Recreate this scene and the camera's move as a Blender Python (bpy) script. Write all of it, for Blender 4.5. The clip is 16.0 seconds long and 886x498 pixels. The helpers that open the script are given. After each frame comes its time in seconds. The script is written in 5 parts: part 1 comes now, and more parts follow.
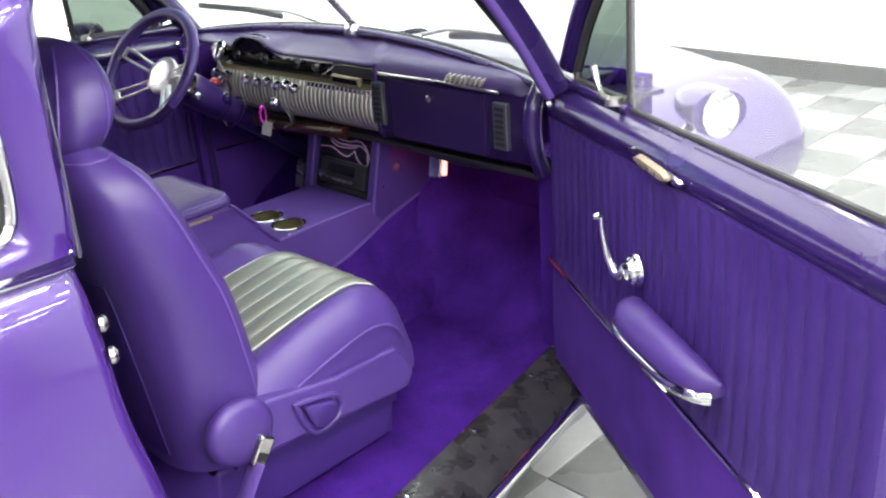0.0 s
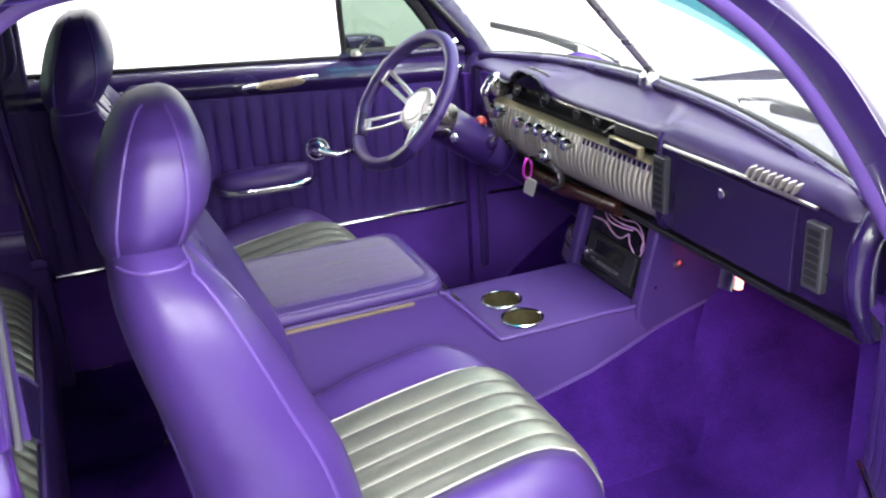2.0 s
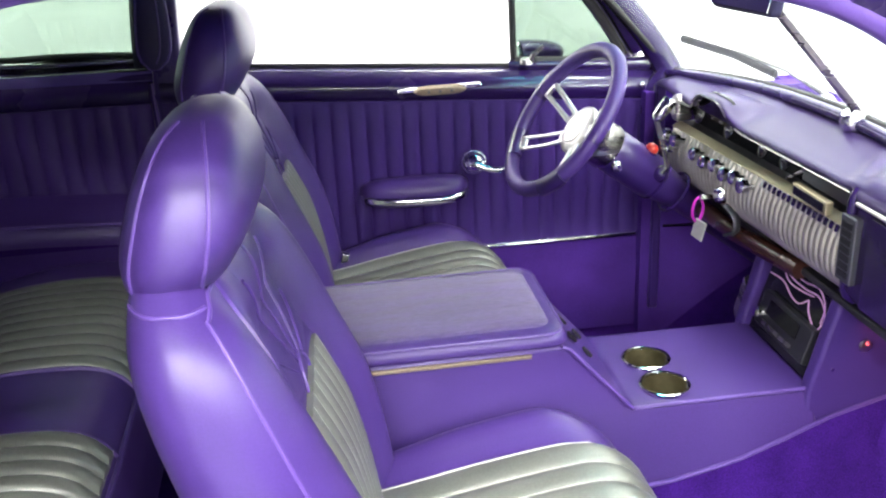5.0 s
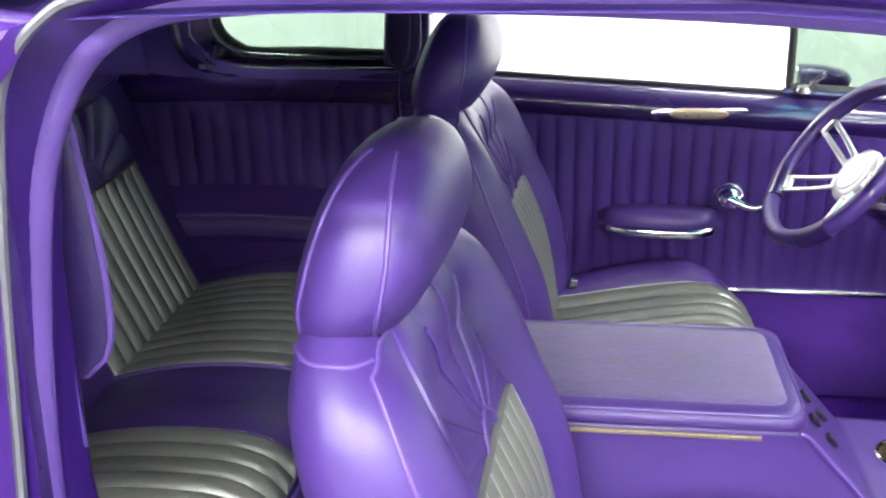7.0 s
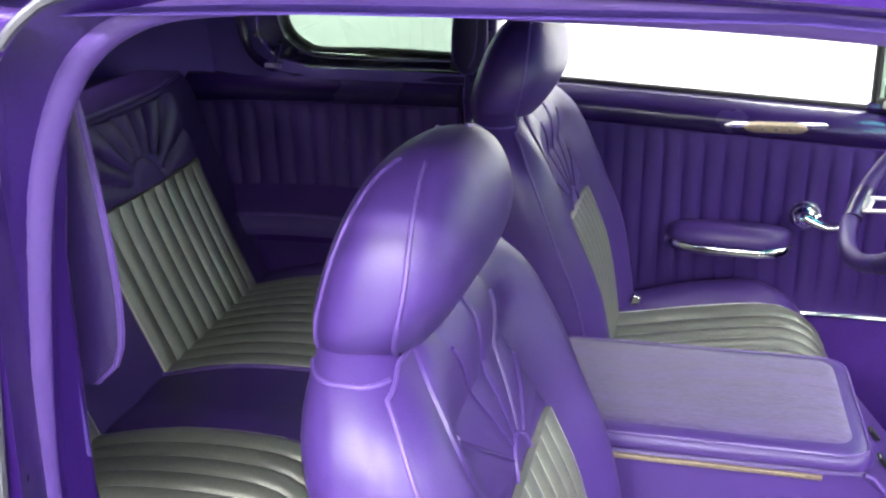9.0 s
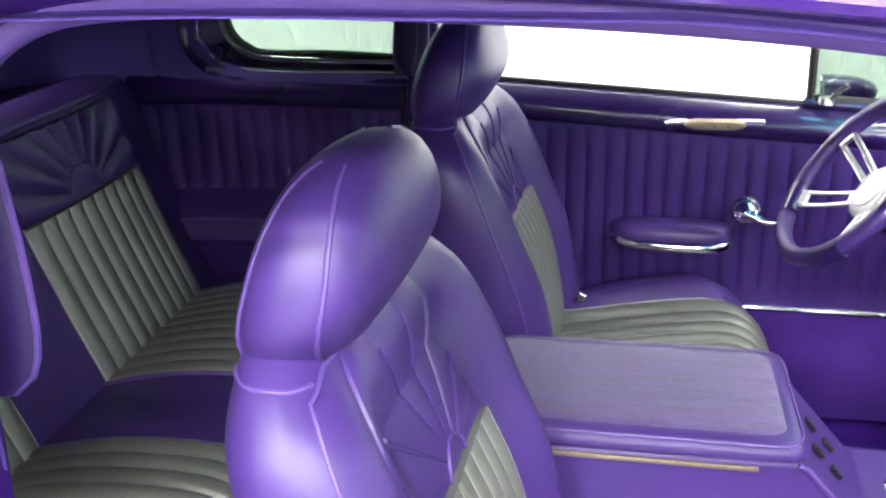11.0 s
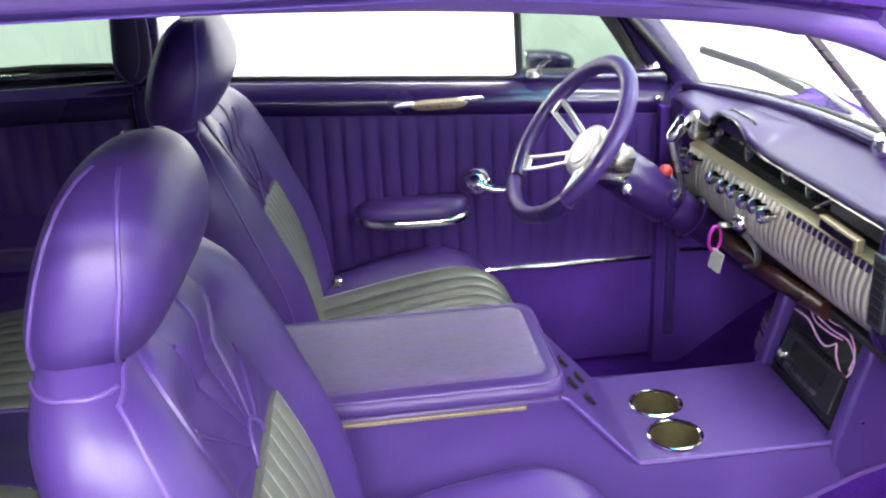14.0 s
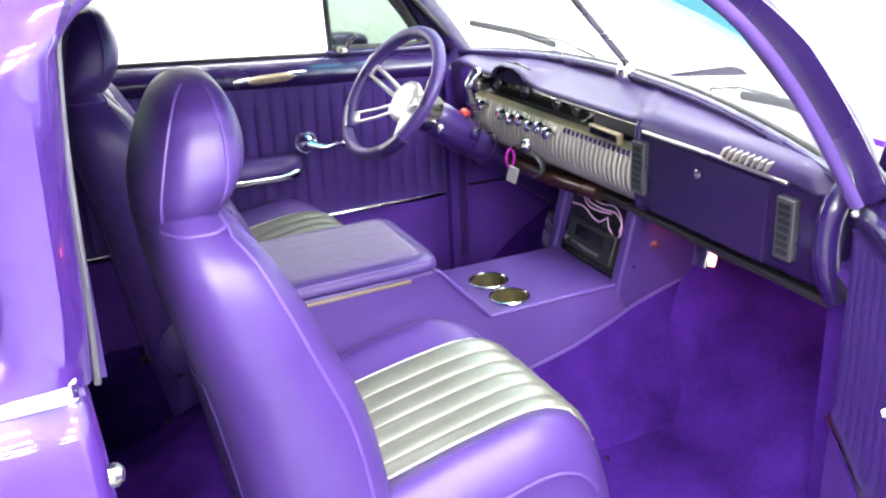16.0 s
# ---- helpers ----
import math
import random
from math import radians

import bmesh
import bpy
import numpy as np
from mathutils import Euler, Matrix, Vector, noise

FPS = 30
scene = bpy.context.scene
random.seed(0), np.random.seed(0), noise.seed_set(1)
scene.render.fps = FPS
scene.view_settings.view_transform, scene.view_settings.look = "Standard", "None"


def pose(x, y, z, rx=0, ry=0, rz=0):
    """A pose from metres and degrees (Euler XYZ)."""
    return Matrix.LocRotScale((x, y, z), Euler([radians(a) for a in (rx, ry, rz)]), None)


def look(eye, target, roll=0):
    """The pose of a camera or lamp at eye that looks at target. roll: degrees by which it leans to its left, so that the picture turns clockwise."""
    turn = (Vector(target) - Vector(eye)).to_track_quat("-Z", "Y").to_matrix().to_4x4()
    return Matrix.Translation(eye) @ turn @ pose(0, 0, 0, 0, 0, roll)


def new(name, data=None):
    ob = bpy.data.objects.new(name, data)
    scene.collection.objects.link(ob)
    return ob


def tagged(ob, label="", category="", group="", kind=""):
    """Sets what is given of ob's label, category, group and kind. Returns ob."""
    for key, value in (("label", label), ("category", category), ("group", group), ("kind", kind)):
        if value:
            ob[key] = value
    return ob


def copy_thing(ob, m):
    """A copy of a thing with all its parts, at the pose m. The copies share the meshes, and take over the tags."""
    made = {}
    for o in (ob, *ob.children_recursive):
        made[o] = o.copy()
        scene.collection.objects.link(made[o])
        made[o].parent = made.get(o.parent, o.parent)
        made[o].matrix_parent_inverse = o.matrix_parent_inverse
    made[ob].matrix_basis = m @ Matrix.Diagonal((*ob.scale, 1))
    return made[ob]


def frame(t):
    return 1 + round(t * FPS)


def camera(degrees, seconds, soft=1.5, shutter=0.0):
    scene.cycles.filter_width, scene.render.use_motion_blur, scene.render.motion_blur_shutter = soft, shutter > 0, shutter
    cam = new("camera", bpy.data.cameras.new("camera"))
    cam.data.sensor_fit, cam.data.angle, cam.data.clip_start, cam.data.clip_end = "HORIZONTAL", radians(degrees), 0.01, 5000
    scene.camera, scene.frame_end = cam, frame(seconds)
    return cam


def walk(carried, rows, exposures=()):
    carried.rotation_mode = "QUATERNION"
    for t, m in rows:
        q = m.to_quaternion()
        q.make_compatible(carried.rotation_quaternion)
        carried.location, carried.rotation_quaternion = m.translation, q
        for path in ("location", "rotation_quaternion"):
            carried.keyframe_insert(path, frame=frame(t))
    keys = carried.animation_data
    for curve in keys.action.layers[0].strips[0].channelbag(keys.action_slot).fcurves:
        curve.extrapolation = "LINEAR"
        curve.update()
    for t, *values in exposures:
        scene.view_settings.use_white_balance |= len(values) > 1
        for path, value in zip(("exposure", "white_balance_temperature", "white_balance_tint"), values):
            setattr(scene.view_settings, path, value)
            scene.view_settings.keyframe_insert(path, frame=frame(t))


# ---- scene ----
cam = camera(49.4, 16.0, soft=2.2)
PATH = [
    (0, (-0.843, -2.008, 1.49), (0.44, -0.695, 0.697), -4.4),
    (0.5, (-0.627, -1.897, 1.499), (0.532, -0.477, 0.7), -4.3),
    (1, (-0.463, -1.797, 1.495), (0.536, -0.255, 0.706), -3.8),
    (1.5, (-0.355, -1.723, 1.486), (0.473, -0.075, 0.712), -3.7),
    (2, (-0.281, -1.658, 1.477), (0.39, 0.065, 0.715), -3.5),
    (2.5, (-0.221, -1.615, 1.469), (0.329, 0.154, 0.716), -3.1),
    (3, (-0.159, -1.579, 1.462), (0.292, 0.221, 0.716), -2.7),
    (5.3, (-0.058, -1.464, 1.457), (0.121, 0.383, 0.712), -2.7),
    (5.5, (-0.055, -1.449, 1.457), (0.075, 0.404, 0.714), -2.7),
    (6, (-0.045, -1.407, 1.458), (-0.043, 0.45, 0.717), -2.2),
    (6.5, (-0.03, -1.364, 1.458), (-0.172, 0.489, 0.72), -1.9),
    (7, (-0.008, -1.335, 1.461), (-0.291, 0.502, 0.724), -1.7),
    (7.5, (0.007, -1.318, 1.461), (-0.353, 0.506, 0.726), -1.5),
    (8, (0.017, -1.304, 1.461), (-0.388, 0.51, 0.724), -1.4),
    (8.2, (0.023, -1.296, 1.455), (-0.401, 0.517, 0.724), -1.4),
    (10.3, (0.035, -1.274, 1.454), (-0.419, 0.532, 0.725), -1.2),
    (10.5, (0.04, -1.274, 1.453), (-0.4, 0.537, 0.726), -1.3),
    (11, (0.061, -1.271, 1.454), (-0.308, 0.554, 0.725), -1.5),
    (11.5, (0.093, -1.269, 1.456), (-0.159, 0.574, 0.721), -1.8),
    (12, (0.115, -1.262, 1.452), (-0.004, 0.594, 0.715), -2.2),
    (12.5, (0.109, -1.268, 1.453), (0.041, 0.588, 0.712), -2.3),
    (13, (0.088, -1.286, 1.452), (0.104, 0.571, 0.71), -2.5),
    (13.5, (0.061, -1.299, 1.454), (0.145, 0.555, 0.709), -2.6),
    (14, (0.019, -1.334, 1.456), (0.203, 0.51, 0.706), -2.9),
    (14.5, (-0.033, -1.414, 1.465), (0.292, 0.409, 0.71), -3.2),
    (15, (-0.125, -1.503, 1.469), (0.341, 0.288, 0.71), -3.5),
    (15.5, (-0.267, -1.616, 1.465), (0.334, 0.139, 0.717), -2.8),
    (16, (-0.398, -1.74, 1.472), (0.359, -0.049, 0.722), -3.0),
]
walk(cam, [(t, look(eye, target, roll)) for t, eye, target, roll in PATH],
     [(0, 0.1), (1, 0.4), (3, 0.75), (8, 1.05), (12.5, 0.9), (15, 0.85), (16, 1.2)])

# ---- world and light ----
world = bpy.data.worlds.new("showroom_air")
scene.world = world
world.use_nodes = True
world.node_tree.nodes["Background"].inputs[0].default_value = (0.9, 0.95, 1.0, 1)
world.node_tree.nodes["Background"].inputs[1].default_value = 0.05
scene.view_settings.exposure = 0.9
LAMP = 46.0                                   # watts of each ceiling lamp
SEAT_P, SEAT_D, SEAT_DX = -0.425, 0.43, -0.038


def area_lamp(name, at, sx, sy, power, colour=(1.0, 0.98, 0.96), turn=(0, 0, 0)):
    data = bpy.data.lights.new(name, "AREA")
    data.shape, data.size, data.size_y, data.energy, data.color = "RECTANGLE", sx, sy, power, colour
    ob = new(name, data)
    ob.matrix_world = pose(*at, *turn)
    return tagged(ob, kind="structure")


# ---- materials ----
def material(name, colour, rough=0.5, metal=0.0, coat=0.0, bump=0.0, scale=80.0, vary=0.12, large=3.0, sheen=0.0, stretch=(1, 1, 1), alpha_trans=0.0, ior=1.45, rough_vary=0.1, detail=6.0, spec=0.5, fold=0.0):
    m = bpy.data.materials.new(name)
    m.use_nodes = True
    nt = m.node_tree
    b = nt.nodes["Principled BSDF"]
    b.inputs["Roughness"].default_value = rough
    b.inputs["Metallic"].default_value = metal
    b.inputs["Coat Weight"].default_value = coat
    b.inputs["Coat Roughness"].default_value = 0.04
    b.inputs["Sheen Weight"].default_value = sheen
    b.inputs["Transmission Weight"].default_value = alpha_trans
    b.inputs["IOR"].default_value = ior
    b.inputs["Specular IOR Level"].default_value = spec
    tc = nt.nodes.new("ShaderNodeTexCoord")
    mp = nt.nodes.new("ShaderNodeMapping")
    mp.inputs["Scale"].default_value = stretch
    nt.links.new(tc.outputs["Object"], mp.inputs["Vector"])
    n1 = nt.nodes.new("ShaderNodeTexNoise")
    n1.inputs["Scale"].default_value = large
    n1.inputs["Detail"].default_value = 5
    n2 = nt.nodes.new("ShaderNodeTexNoise")
    n2.inputs["Scale"].default_value = scale
    n2.inputs["Detail"].default_value = detail
    for n in (n1, n2):
        nt.links.new(mp.outputs[0], n.inputs["Vector"])
    mix = nt.nodes.new("ShaderNodeMath")
    mix.operation = "ADD"
    nt.links.new(n1.outputs[0], mix.inputs[0])
    nt.links.new(n2.outputs[0], mix.inputs[1])
    ramp = nt.nodes.new("ShaderNodeMapRange")
    ramp.inputs["From Min"].default_value, ramp.inputs["From Max"].default_value = 0.6, 1.4
    ramp.inputs["To Min"].default_value, ramp.inputs["To Max"].default_value = 1 - vary, 1 + vary
    nt.links.new(mix.outputs[0], ramp.inputs["Value"])
    mul = nt.nodes.new("ShaderNodeMix")
    mul.data_type, mul.blend_type = "RGBA", "MULTIPLY"
    mul.inputs[0].default_value = 1.0
    mul.inputs[6].default_value = (*colour, 1)
    nt.links.new(ramp.outputs[0], mul.inputs[7])
    nt.links.new(mul.outputs[2], b.inputs["Base Color"])
    if rough_vary:
        rr = nt.nodes.new("ShaderNodeMapRange")
        rr.inputs["From Min"].default_value, rr.inputs["From Max"].default_value = 0.3, 0.7
        rr.inputs["To Min"].default_value, rr.inputs["To Max"].default_value = max(rough - rough_vary, 0.0), min(rough + rough_vary, 1)
        nt.links.new(n1.outputs[0], rr.inputs["Value"])
        nt.links.new(rr.outputs[0], b.inputs["Roughness"])
    if bump:
        bp = nt.nodes.new("ShaderNodeBump")
        bp.inputs["Strength"].default_value = bump
        bp.inputs["Distance"].default_value = 0.002
        nt.links.new(n2.outputs[0], bp.inputs["Height"])
        nt.links.new(bp.outputs[0], b.inputs["Normal"])
        if fold:                                  # soft creases and dents
            n3 = nt.nodes.new("ShaderNodeTexNoise")
            n3.inputs["Scale"].default_value, n3.inputs["Detail"].default_value, n3.inputs["Distortion"].default_value = 9.0, 3.0, 0.6
            nt.links.new(mp.outputs[0], n3.inputs["Vector"])
            b2 = nt.nodes.new("ShaderNodeBump")
            b2.inputs["Strength"].default_value, b2.inputs["Distance"].default_value = fold, 0.006
            nt.links.new(n3.outputs[0], b2.inputs["Height"])
            nt.links.new(b2.outputs[0], bp.inputs["Normal"])
    return m


def glow(name, colour, strength):
    m = bpy.data.materials.new(name)
    m.use_nodes = True
    b = m.node_tree.nodes["Principled BSDF"]
    b.inputs["Base Color"].default_value = (*colour, 1)
    b.inputs["Emission Color"].default_value = (*colour, 1)
    b.inputs["Emission Strength"].default_value = strength
    return m


PURPLE = (0.045, 0.0210, 0.136)
M = {}
M["leather"] = material("purple_leather", PURPLE, 0.42, bump=0.07, scale=340, spec=0.5, rough_vary=0.05, vary=0.14, large=6, fold=0.07)
M["piping"] = material("purple_piping", (0.080, 0.043, 0.205), 0.42, bump=0.2, scale=300, vary=0.05)
M["silver"] = material("silver_leather", (0.185, 0.195, 0.173), 0.36, metal=0.45, bump=0.12, spec=0.9, rough_vary=0, scale=260, vary=0.16, large=6, fold=0.3)
M["suede"] = material("lilac_suede", (0.078, 0.052, 0.155), 0.75, bump=0.5, scale=90, vary=0.4, large=11, sheen=0.2, stretch=(1, 3.5, 1), fold=0.3)
M["trim"] = material("purple_vinyl_trim", (0.033, 0.0135, 0.114), 0.45, spec=0.35, bump=0.3, scale=240, vary=0.12, large=4)
M["carpet"] = material("purple_carpet", (0.035, 0.0095, 0.132), 0.95, bump=1.0, scale=420, vary=0.7, large=9, rough_vary=0, spec=0.0)
M["paint"] = material("purple_metallic_paint", (0.046, 0.016, 0.15), 0.24, metal=0.25, coat=1.0, scale=700, vary=0.06, large=2, rough_vary=0.04)
M["dashpaint"] = material("deep_purple_dash_paint", (0.016, 0.0058, 0.060), 0.26, spec=0.4, coat=0.6, scale=500, vary=0.08, large=3, rough_vary=0.04)
M["dashpad"] = material("satin_purple_dash_pad", (0.026, 0.014, 0.072), 0.42, spec=0.4, coat=0.12, scale=500, vary=0.06, large=3, rough_vary=0.04)
M["headliner"] = material("purple_headliner", (0.056, 0.029, 0.2), 0.7, bump=0.4, scale=300, vary=0.1)
M["chrome"] = material("chrome", (0.80, 0.80, 0.80), 0.08, metal=1.0, vary=0.03, scale=40, rough_vary=0.04)
M["brushed"] = material("brushed_steel", (0.46, 0.44, 0.43), 0.28, metal=1.0, vary=0.08, scale=90, stretch=(1, 1, 12))
M["gold"] = material("champagne_trim", (0.42, 0.36, 0.24), 0.35, metal=0.8, vary=0.10, scale=60)
M["ribs"] = material("aged_silver_ribs", (0.40, 0.38, 0.35), 0.42, metal=0.8, vary=0.15, scale=50)
M["black"] = material("black_plastic", (0.012, 0.012, 0.016), 0.4, vary=0.2, scale=120)
M["gloss"] = material("black_instrument_glass", (0.008, 0.008, 0.012), 0.06, vary=0.1, scale=30, rough_vary=0.02)
M["rubber"] = material("black_rubber", (0.02, 0.02, 0.022), 0.6, bump=0.3, scale=150, vary=0.2)
M["scuffed"] = material("scuffed_black_sill", (0.020, 0.019, 0.022), 0.3, bump=0.9, scale=45, vary=0.6, large=16, rough_vary=0.2, fold=0.4)
M["wall"] = material("white_painted_wall", (0.80, 0.81, 0.80), 0.7, bump=0.15, scale=120, vary=0.03)
M["blackbase"] = material("black_baseboard", (0.02, 0.02, 0.022), 0.5, vary=0.2)
M["tile_light"] = material("pale_floor_tile", (0.26, 0.27, 0.265), 0.30, vary=0.10, scale=30, large=2)
M["tile_grey"] = material("grey_floor_tile", (0.12, 0.125, 0.12), 0.30, vary=0.12, scale=30, large=2)
M["grout"] = material("floor_joint", (0.14, 0.14, 0.14), 0.8, vary=0.15)
M["brass"] = material("brassy_cup_bottom", (0.17, 0.15, 0.085), 0.3, metal=0.8, vary=0.3, scale=60)
M["gunmetal"] = material("gunmetal_vent", (0.10, 0.10, 0.12), 0.4, metal=0.7, vary=0.1)
M["polish"] = material("polished_aluminium", (0.66, 0.64, 0.64), 0.36, metal=0.9, vary=0.05)
M["tag"] = material("pale_key_tag", (0.20, 0.20, 0.21), 0.5, vary=0.1)
M["glovepaint"] = material("dark_aubergine_lacquer", (0.016, 0.0075, 0.048), 0.22, spec=0.3, coat=0.2, scale=400, vary=0.12, large=4, rough_vary=0.04)
M["column"] = material("purple_column_paint", (0.021, 0.0085, 0.074), 0.3, coat=0.8, scale=400, vary=0.08, large=3, rough_vary=0.04)
M["sleeve"] = material("deep_purple_sleeve_vinyl", (0.016, 0.007, 0.06), 0.45, bump=0.3, scale=240, vary=0.15)
# Lighter copy of the carpet; its colour makes up for light missing down there.
M["doorcarpet"] = material("brightened_door_carpet", (0.060, 0.021, 0.195), 0.9, bump=0.8, scale=420, vary=0.3, large=8, rough_vary=0, spec=0.1)
M["redglow"] = glow("red_lamp_glow", (1.0, 0.36, 0.32), 2.2)
M["seam"] = material("pale_silver_seam", (0.46, 0.47, 0.43), 0.35, vary=0.1)
M["ceiling"] = material("white_ceiling", (0.80, 0.81, 0.82), 0.8, vary=0.1)
# Purple body paint with the shade of the door jamb put into its colour.
M["flange"] = material("shaded_jamb_paint", (0.022, 0.0066, 0.090), 0.35, spec=0.4, scale=300, vary=0.25, large=8, bump=0.15)
# For walls out of view; the grey keeps pale reflections off the body paint.
M["farwall"] = material("unseen_grey_wall", (0.25, 0.25, 0.26), 0.8, vary=0.15, large=1)
M["rope"] = material("aged_woven_trim", (0.24, 0.19, 0.14), 0.5, metal=0.5, vary=0.3, scale=200)
M["wood"] = material("red_brown_trim", (0.035, 0.01, 0.007), 0.3, vary=0.3, scale=40, coat=0.5)
M["pink"] = material("pink_anodised_ring", (0.48, 0.03, 0.42), 0.3, metal=0.5, vary=0.05)
M["pinstripe"] = material("pink_pinstripe", (0.62, 0.35, 0.62), 0.5, vary=0.05)
M["red"] = material("red_plastic", (0.28, 0.018, 0.012), 0.3, vary=0.05)
M["strap"] = material("dark_seat_belt_webbing", (0.02, 0.015, 0.05), 0.8, bump=0.6, scale=400, vary=0.1)
M["mirror"] = material("mirror_glass", (0.9, 0.9, 0.9), 0.01, metal=1.0, vary=0.0, rough_vary=0)


def glass(name, colour, veil=0.0):
    m = bpy.data.materials.new(name)
    m.use_nodes = True
    nt = m.node_tree
    nt.nodes.remove(nt.nodes["Principled BSDF"])
    clear = nt.nodes.new("ShaderNodeBsdfTransparent")
    clear.inputs[0].default_value = (*colour, 1)
    gloss = nt.nodes.new("ShaderNodeBsdfGlossy")
    gloss.inputs["Roughness"].default_value = 0.02
    face = nt.nodes.new("ShaderNodeLayerWeight")
    face.inputs[0].default_value = 0.5
    power = nt.nodes.new("ShaderNodeMath")
    power.operation = "POWER"
    power.inputs[1].default_value = 5.0
    nt.links.new(face.outputs["Facing"], power.inputs[0])
    fres = nt.nodes.new("ShaderNodeMath")
    fres.operation = "MULTIPLY_ADD"
    fres.inputs[1].default_value, fres.inputs[2].default_value = 0.8, 0.05
    nt.links.new(power.outputs[0], fres.inputs[0])
    mix = nt.nodes.new("ShaderNodeMixShader")
    nt.links.new(fres.outputs[0], mix.inputs[0])
    nt.links.new(clear.outputs[0], mix.inputs[1])
    nt.links.new(gloss.outputs[0], mix.inputs[2])
    last = mix
    # A pale translucent film mixed in, whitening what lies behind the glass.
    if veil:
        film = nt.nodes.new("ShaderNodeBsdfTranslucent")
        film.inputs[0].default_value = (0.85, 0.88, 0.86, 1)
        last = nt.nodes.new("ShaderNodeMixShader")
        last.inputs[0].default_value = veil
        nt.links.new(mix.outputs[0], last.inputs[1])
        nt.links.new(film.outputs[0], last.inputs[2])
    nt.links.new(last.outputs[0], nt.nodes["Material Output"].inputs[0])
    return m


M["tint"] = glass("green_tinted_glass", (0.150, 0.205, 0.165))
M["clear"] = glass("veiled_clear_glass", (0.88, 0.96, 0.92), 0.025)
M["hazy"] = glass("hazy_clear_glass", (0.86, 0.88, 0.88), 0.10)
M["bandsoft"] = glass("pale_sun_band_glass", (0.22, 0.48, 0.52))
M["band"] = glass("blue_sun_band_glass", (0.035, 0.21, 0.26))


# ---- mesh helpers ----
def part(name, bm, mat, parent=None, label="", bevel=0.0, smooth=True):
    """Links a bmesh as one mesh object, under parent where given."""
    bmesh.ops.recalc_face_normals(bm, faces=bm.faces)
    me = bpy.data.meshes.new(name)
    bm.to_mesh(me)
    bm.free()
    if smooth:
        me.shade_smooth()
        me.set_sharp_from_angle(angle=radians(42))
    me.materials.append(M[mat])
    ob = new(name, me)
    if bevel:
        md = ob.modifiers.new("edge", "BEVEL")
        md.width, md.segments, md.limit_method, md.angle_limit = bevel, 3, "ANGLE", radians(35)
        md.harden_normals = True
    if parent is not None:
        ob.parent = parent
    if label:
        ob["label"] = label
    return ob


def thing(name, label, category, group="", at=(0, 0, 0), turn=(0, 0, 0)):
    ob = new(name)
    ob.empty_display_size = 0.05
    ob.matrix_world = pose(*at, *turn)
    return tagged(ob, label, category, group)


def B():
    return bmesh.new()


def box(bm, lo, hi, m=None):
    vs = [bm.verts.new((x, y, z)) for x in (lo[0], hi[0]) for y in (lo[1], hi[1]) for z in (lo[2], hi[2])]
    for q in ((0, 1, 3, 2), (4, 6, 7, 5), (0, 4, 5, 1), (2, 3, 7, 6), (0, 2, 6, 4), (1, 5, 7, 3)):
        bm.faces.new([vs[i] for i in q])
    if m is not None:
        for v in vs:
            v.co = m @ v.co
    return bm


def prism(bm, outline, axis, lo, hi):
    """An outline in the two other axes, drawn out along axis from lo to hi."""
    def at(p, d):
        return {"x": (d, p[0], p[1]), "y": (p[0], d, p[1]), "z": (p[0], p[1], d)}[axis]
    a = [bm.verts.new(at(p, lo)) for p in outline]
    b = [bm.verts.new(at(p, hi)) for p in outline]
    n = len(a)
    bm.faces.new(a)
    bm.faces.new(b[::-1])
    for i in range(n):
        bm.faces.new((a[i], b[i], b[(i + 1) % n], a[(i + 1) % n]))
    return bm


def loft(bm, rings, closed=True, caps=True):
    rows = [[bm.verts.new(p) for p in ring] for ring in rings]
    n = len(rows[0])
    for r, s in zip(rows, rows[1:]):
        for i in range(n if closed else n - 1):
            bm.faces.new((r[i], r[(i + 1) % n], s[(i + 1) % n], s[i]))
    if caps and closed:
        bm.faces.new(rows[0][::-1])
        bm.faces.new(rows[-1])
    return bm


def sweep(bm, pts, r, n=10, flat=1.0, closed=False):
    """A round bar along points; r a number or one for each point; flat squeezes it across its second axis."""
    pts = [Vector(p) for p in pts]
    rs = r if isinstance(r, (list, tuple)) else [r] * len(pts)
    rings, up = [], None
    for i, p in enumerate(pts):
        a = pts[(i - 1) % len(pts)] if closed or i else p
        b = pts[(i + 1) % len(pts)] if closed or i < len(pts) - 1 else p
        d = (b - a).normalized()
        if up is None:
            up = d.orthogonal().normalized() if abs(d.z) > 0.9 else (Vector((0, 0, 1)) - d * d.z).normalized()
        up = (up - d * up.dot(d)).normalized()
        side = d.cross(up)
        rings.append([p + rs[i] * (math.cos(k * math.tau / n) * side + flat * math.sin(k * math.tau / n) * up) for k in range(n)])
    if closed:
        rings.append(rings[0])
        return loft(bm, rings, caps=False)
    return loft(bm, rings)


def curve(pts, n=8):
    """A smooth line through points."""
    pts = [Vector(p) for p in pts]
    ext = [2 * pts[0] - pts[1], *pts, 2 * pts[-1] - pts[-2]]
    out = []
    for i in range(1, len(ext) - 2):
        p0, p1, p2, p3 = ext[i - 1 : i + 3]
        for k in range(n):
            t = k / n
            out.append(0.5 * (2 * p1 + (p2 - p0) * t + (2 * p0 - 5 * p1 + 4 * p2 - p3) * t * t + (3 * p1 - p0 - 3 * p2 + p3) * t**3))
    return out + [pts[-1]]


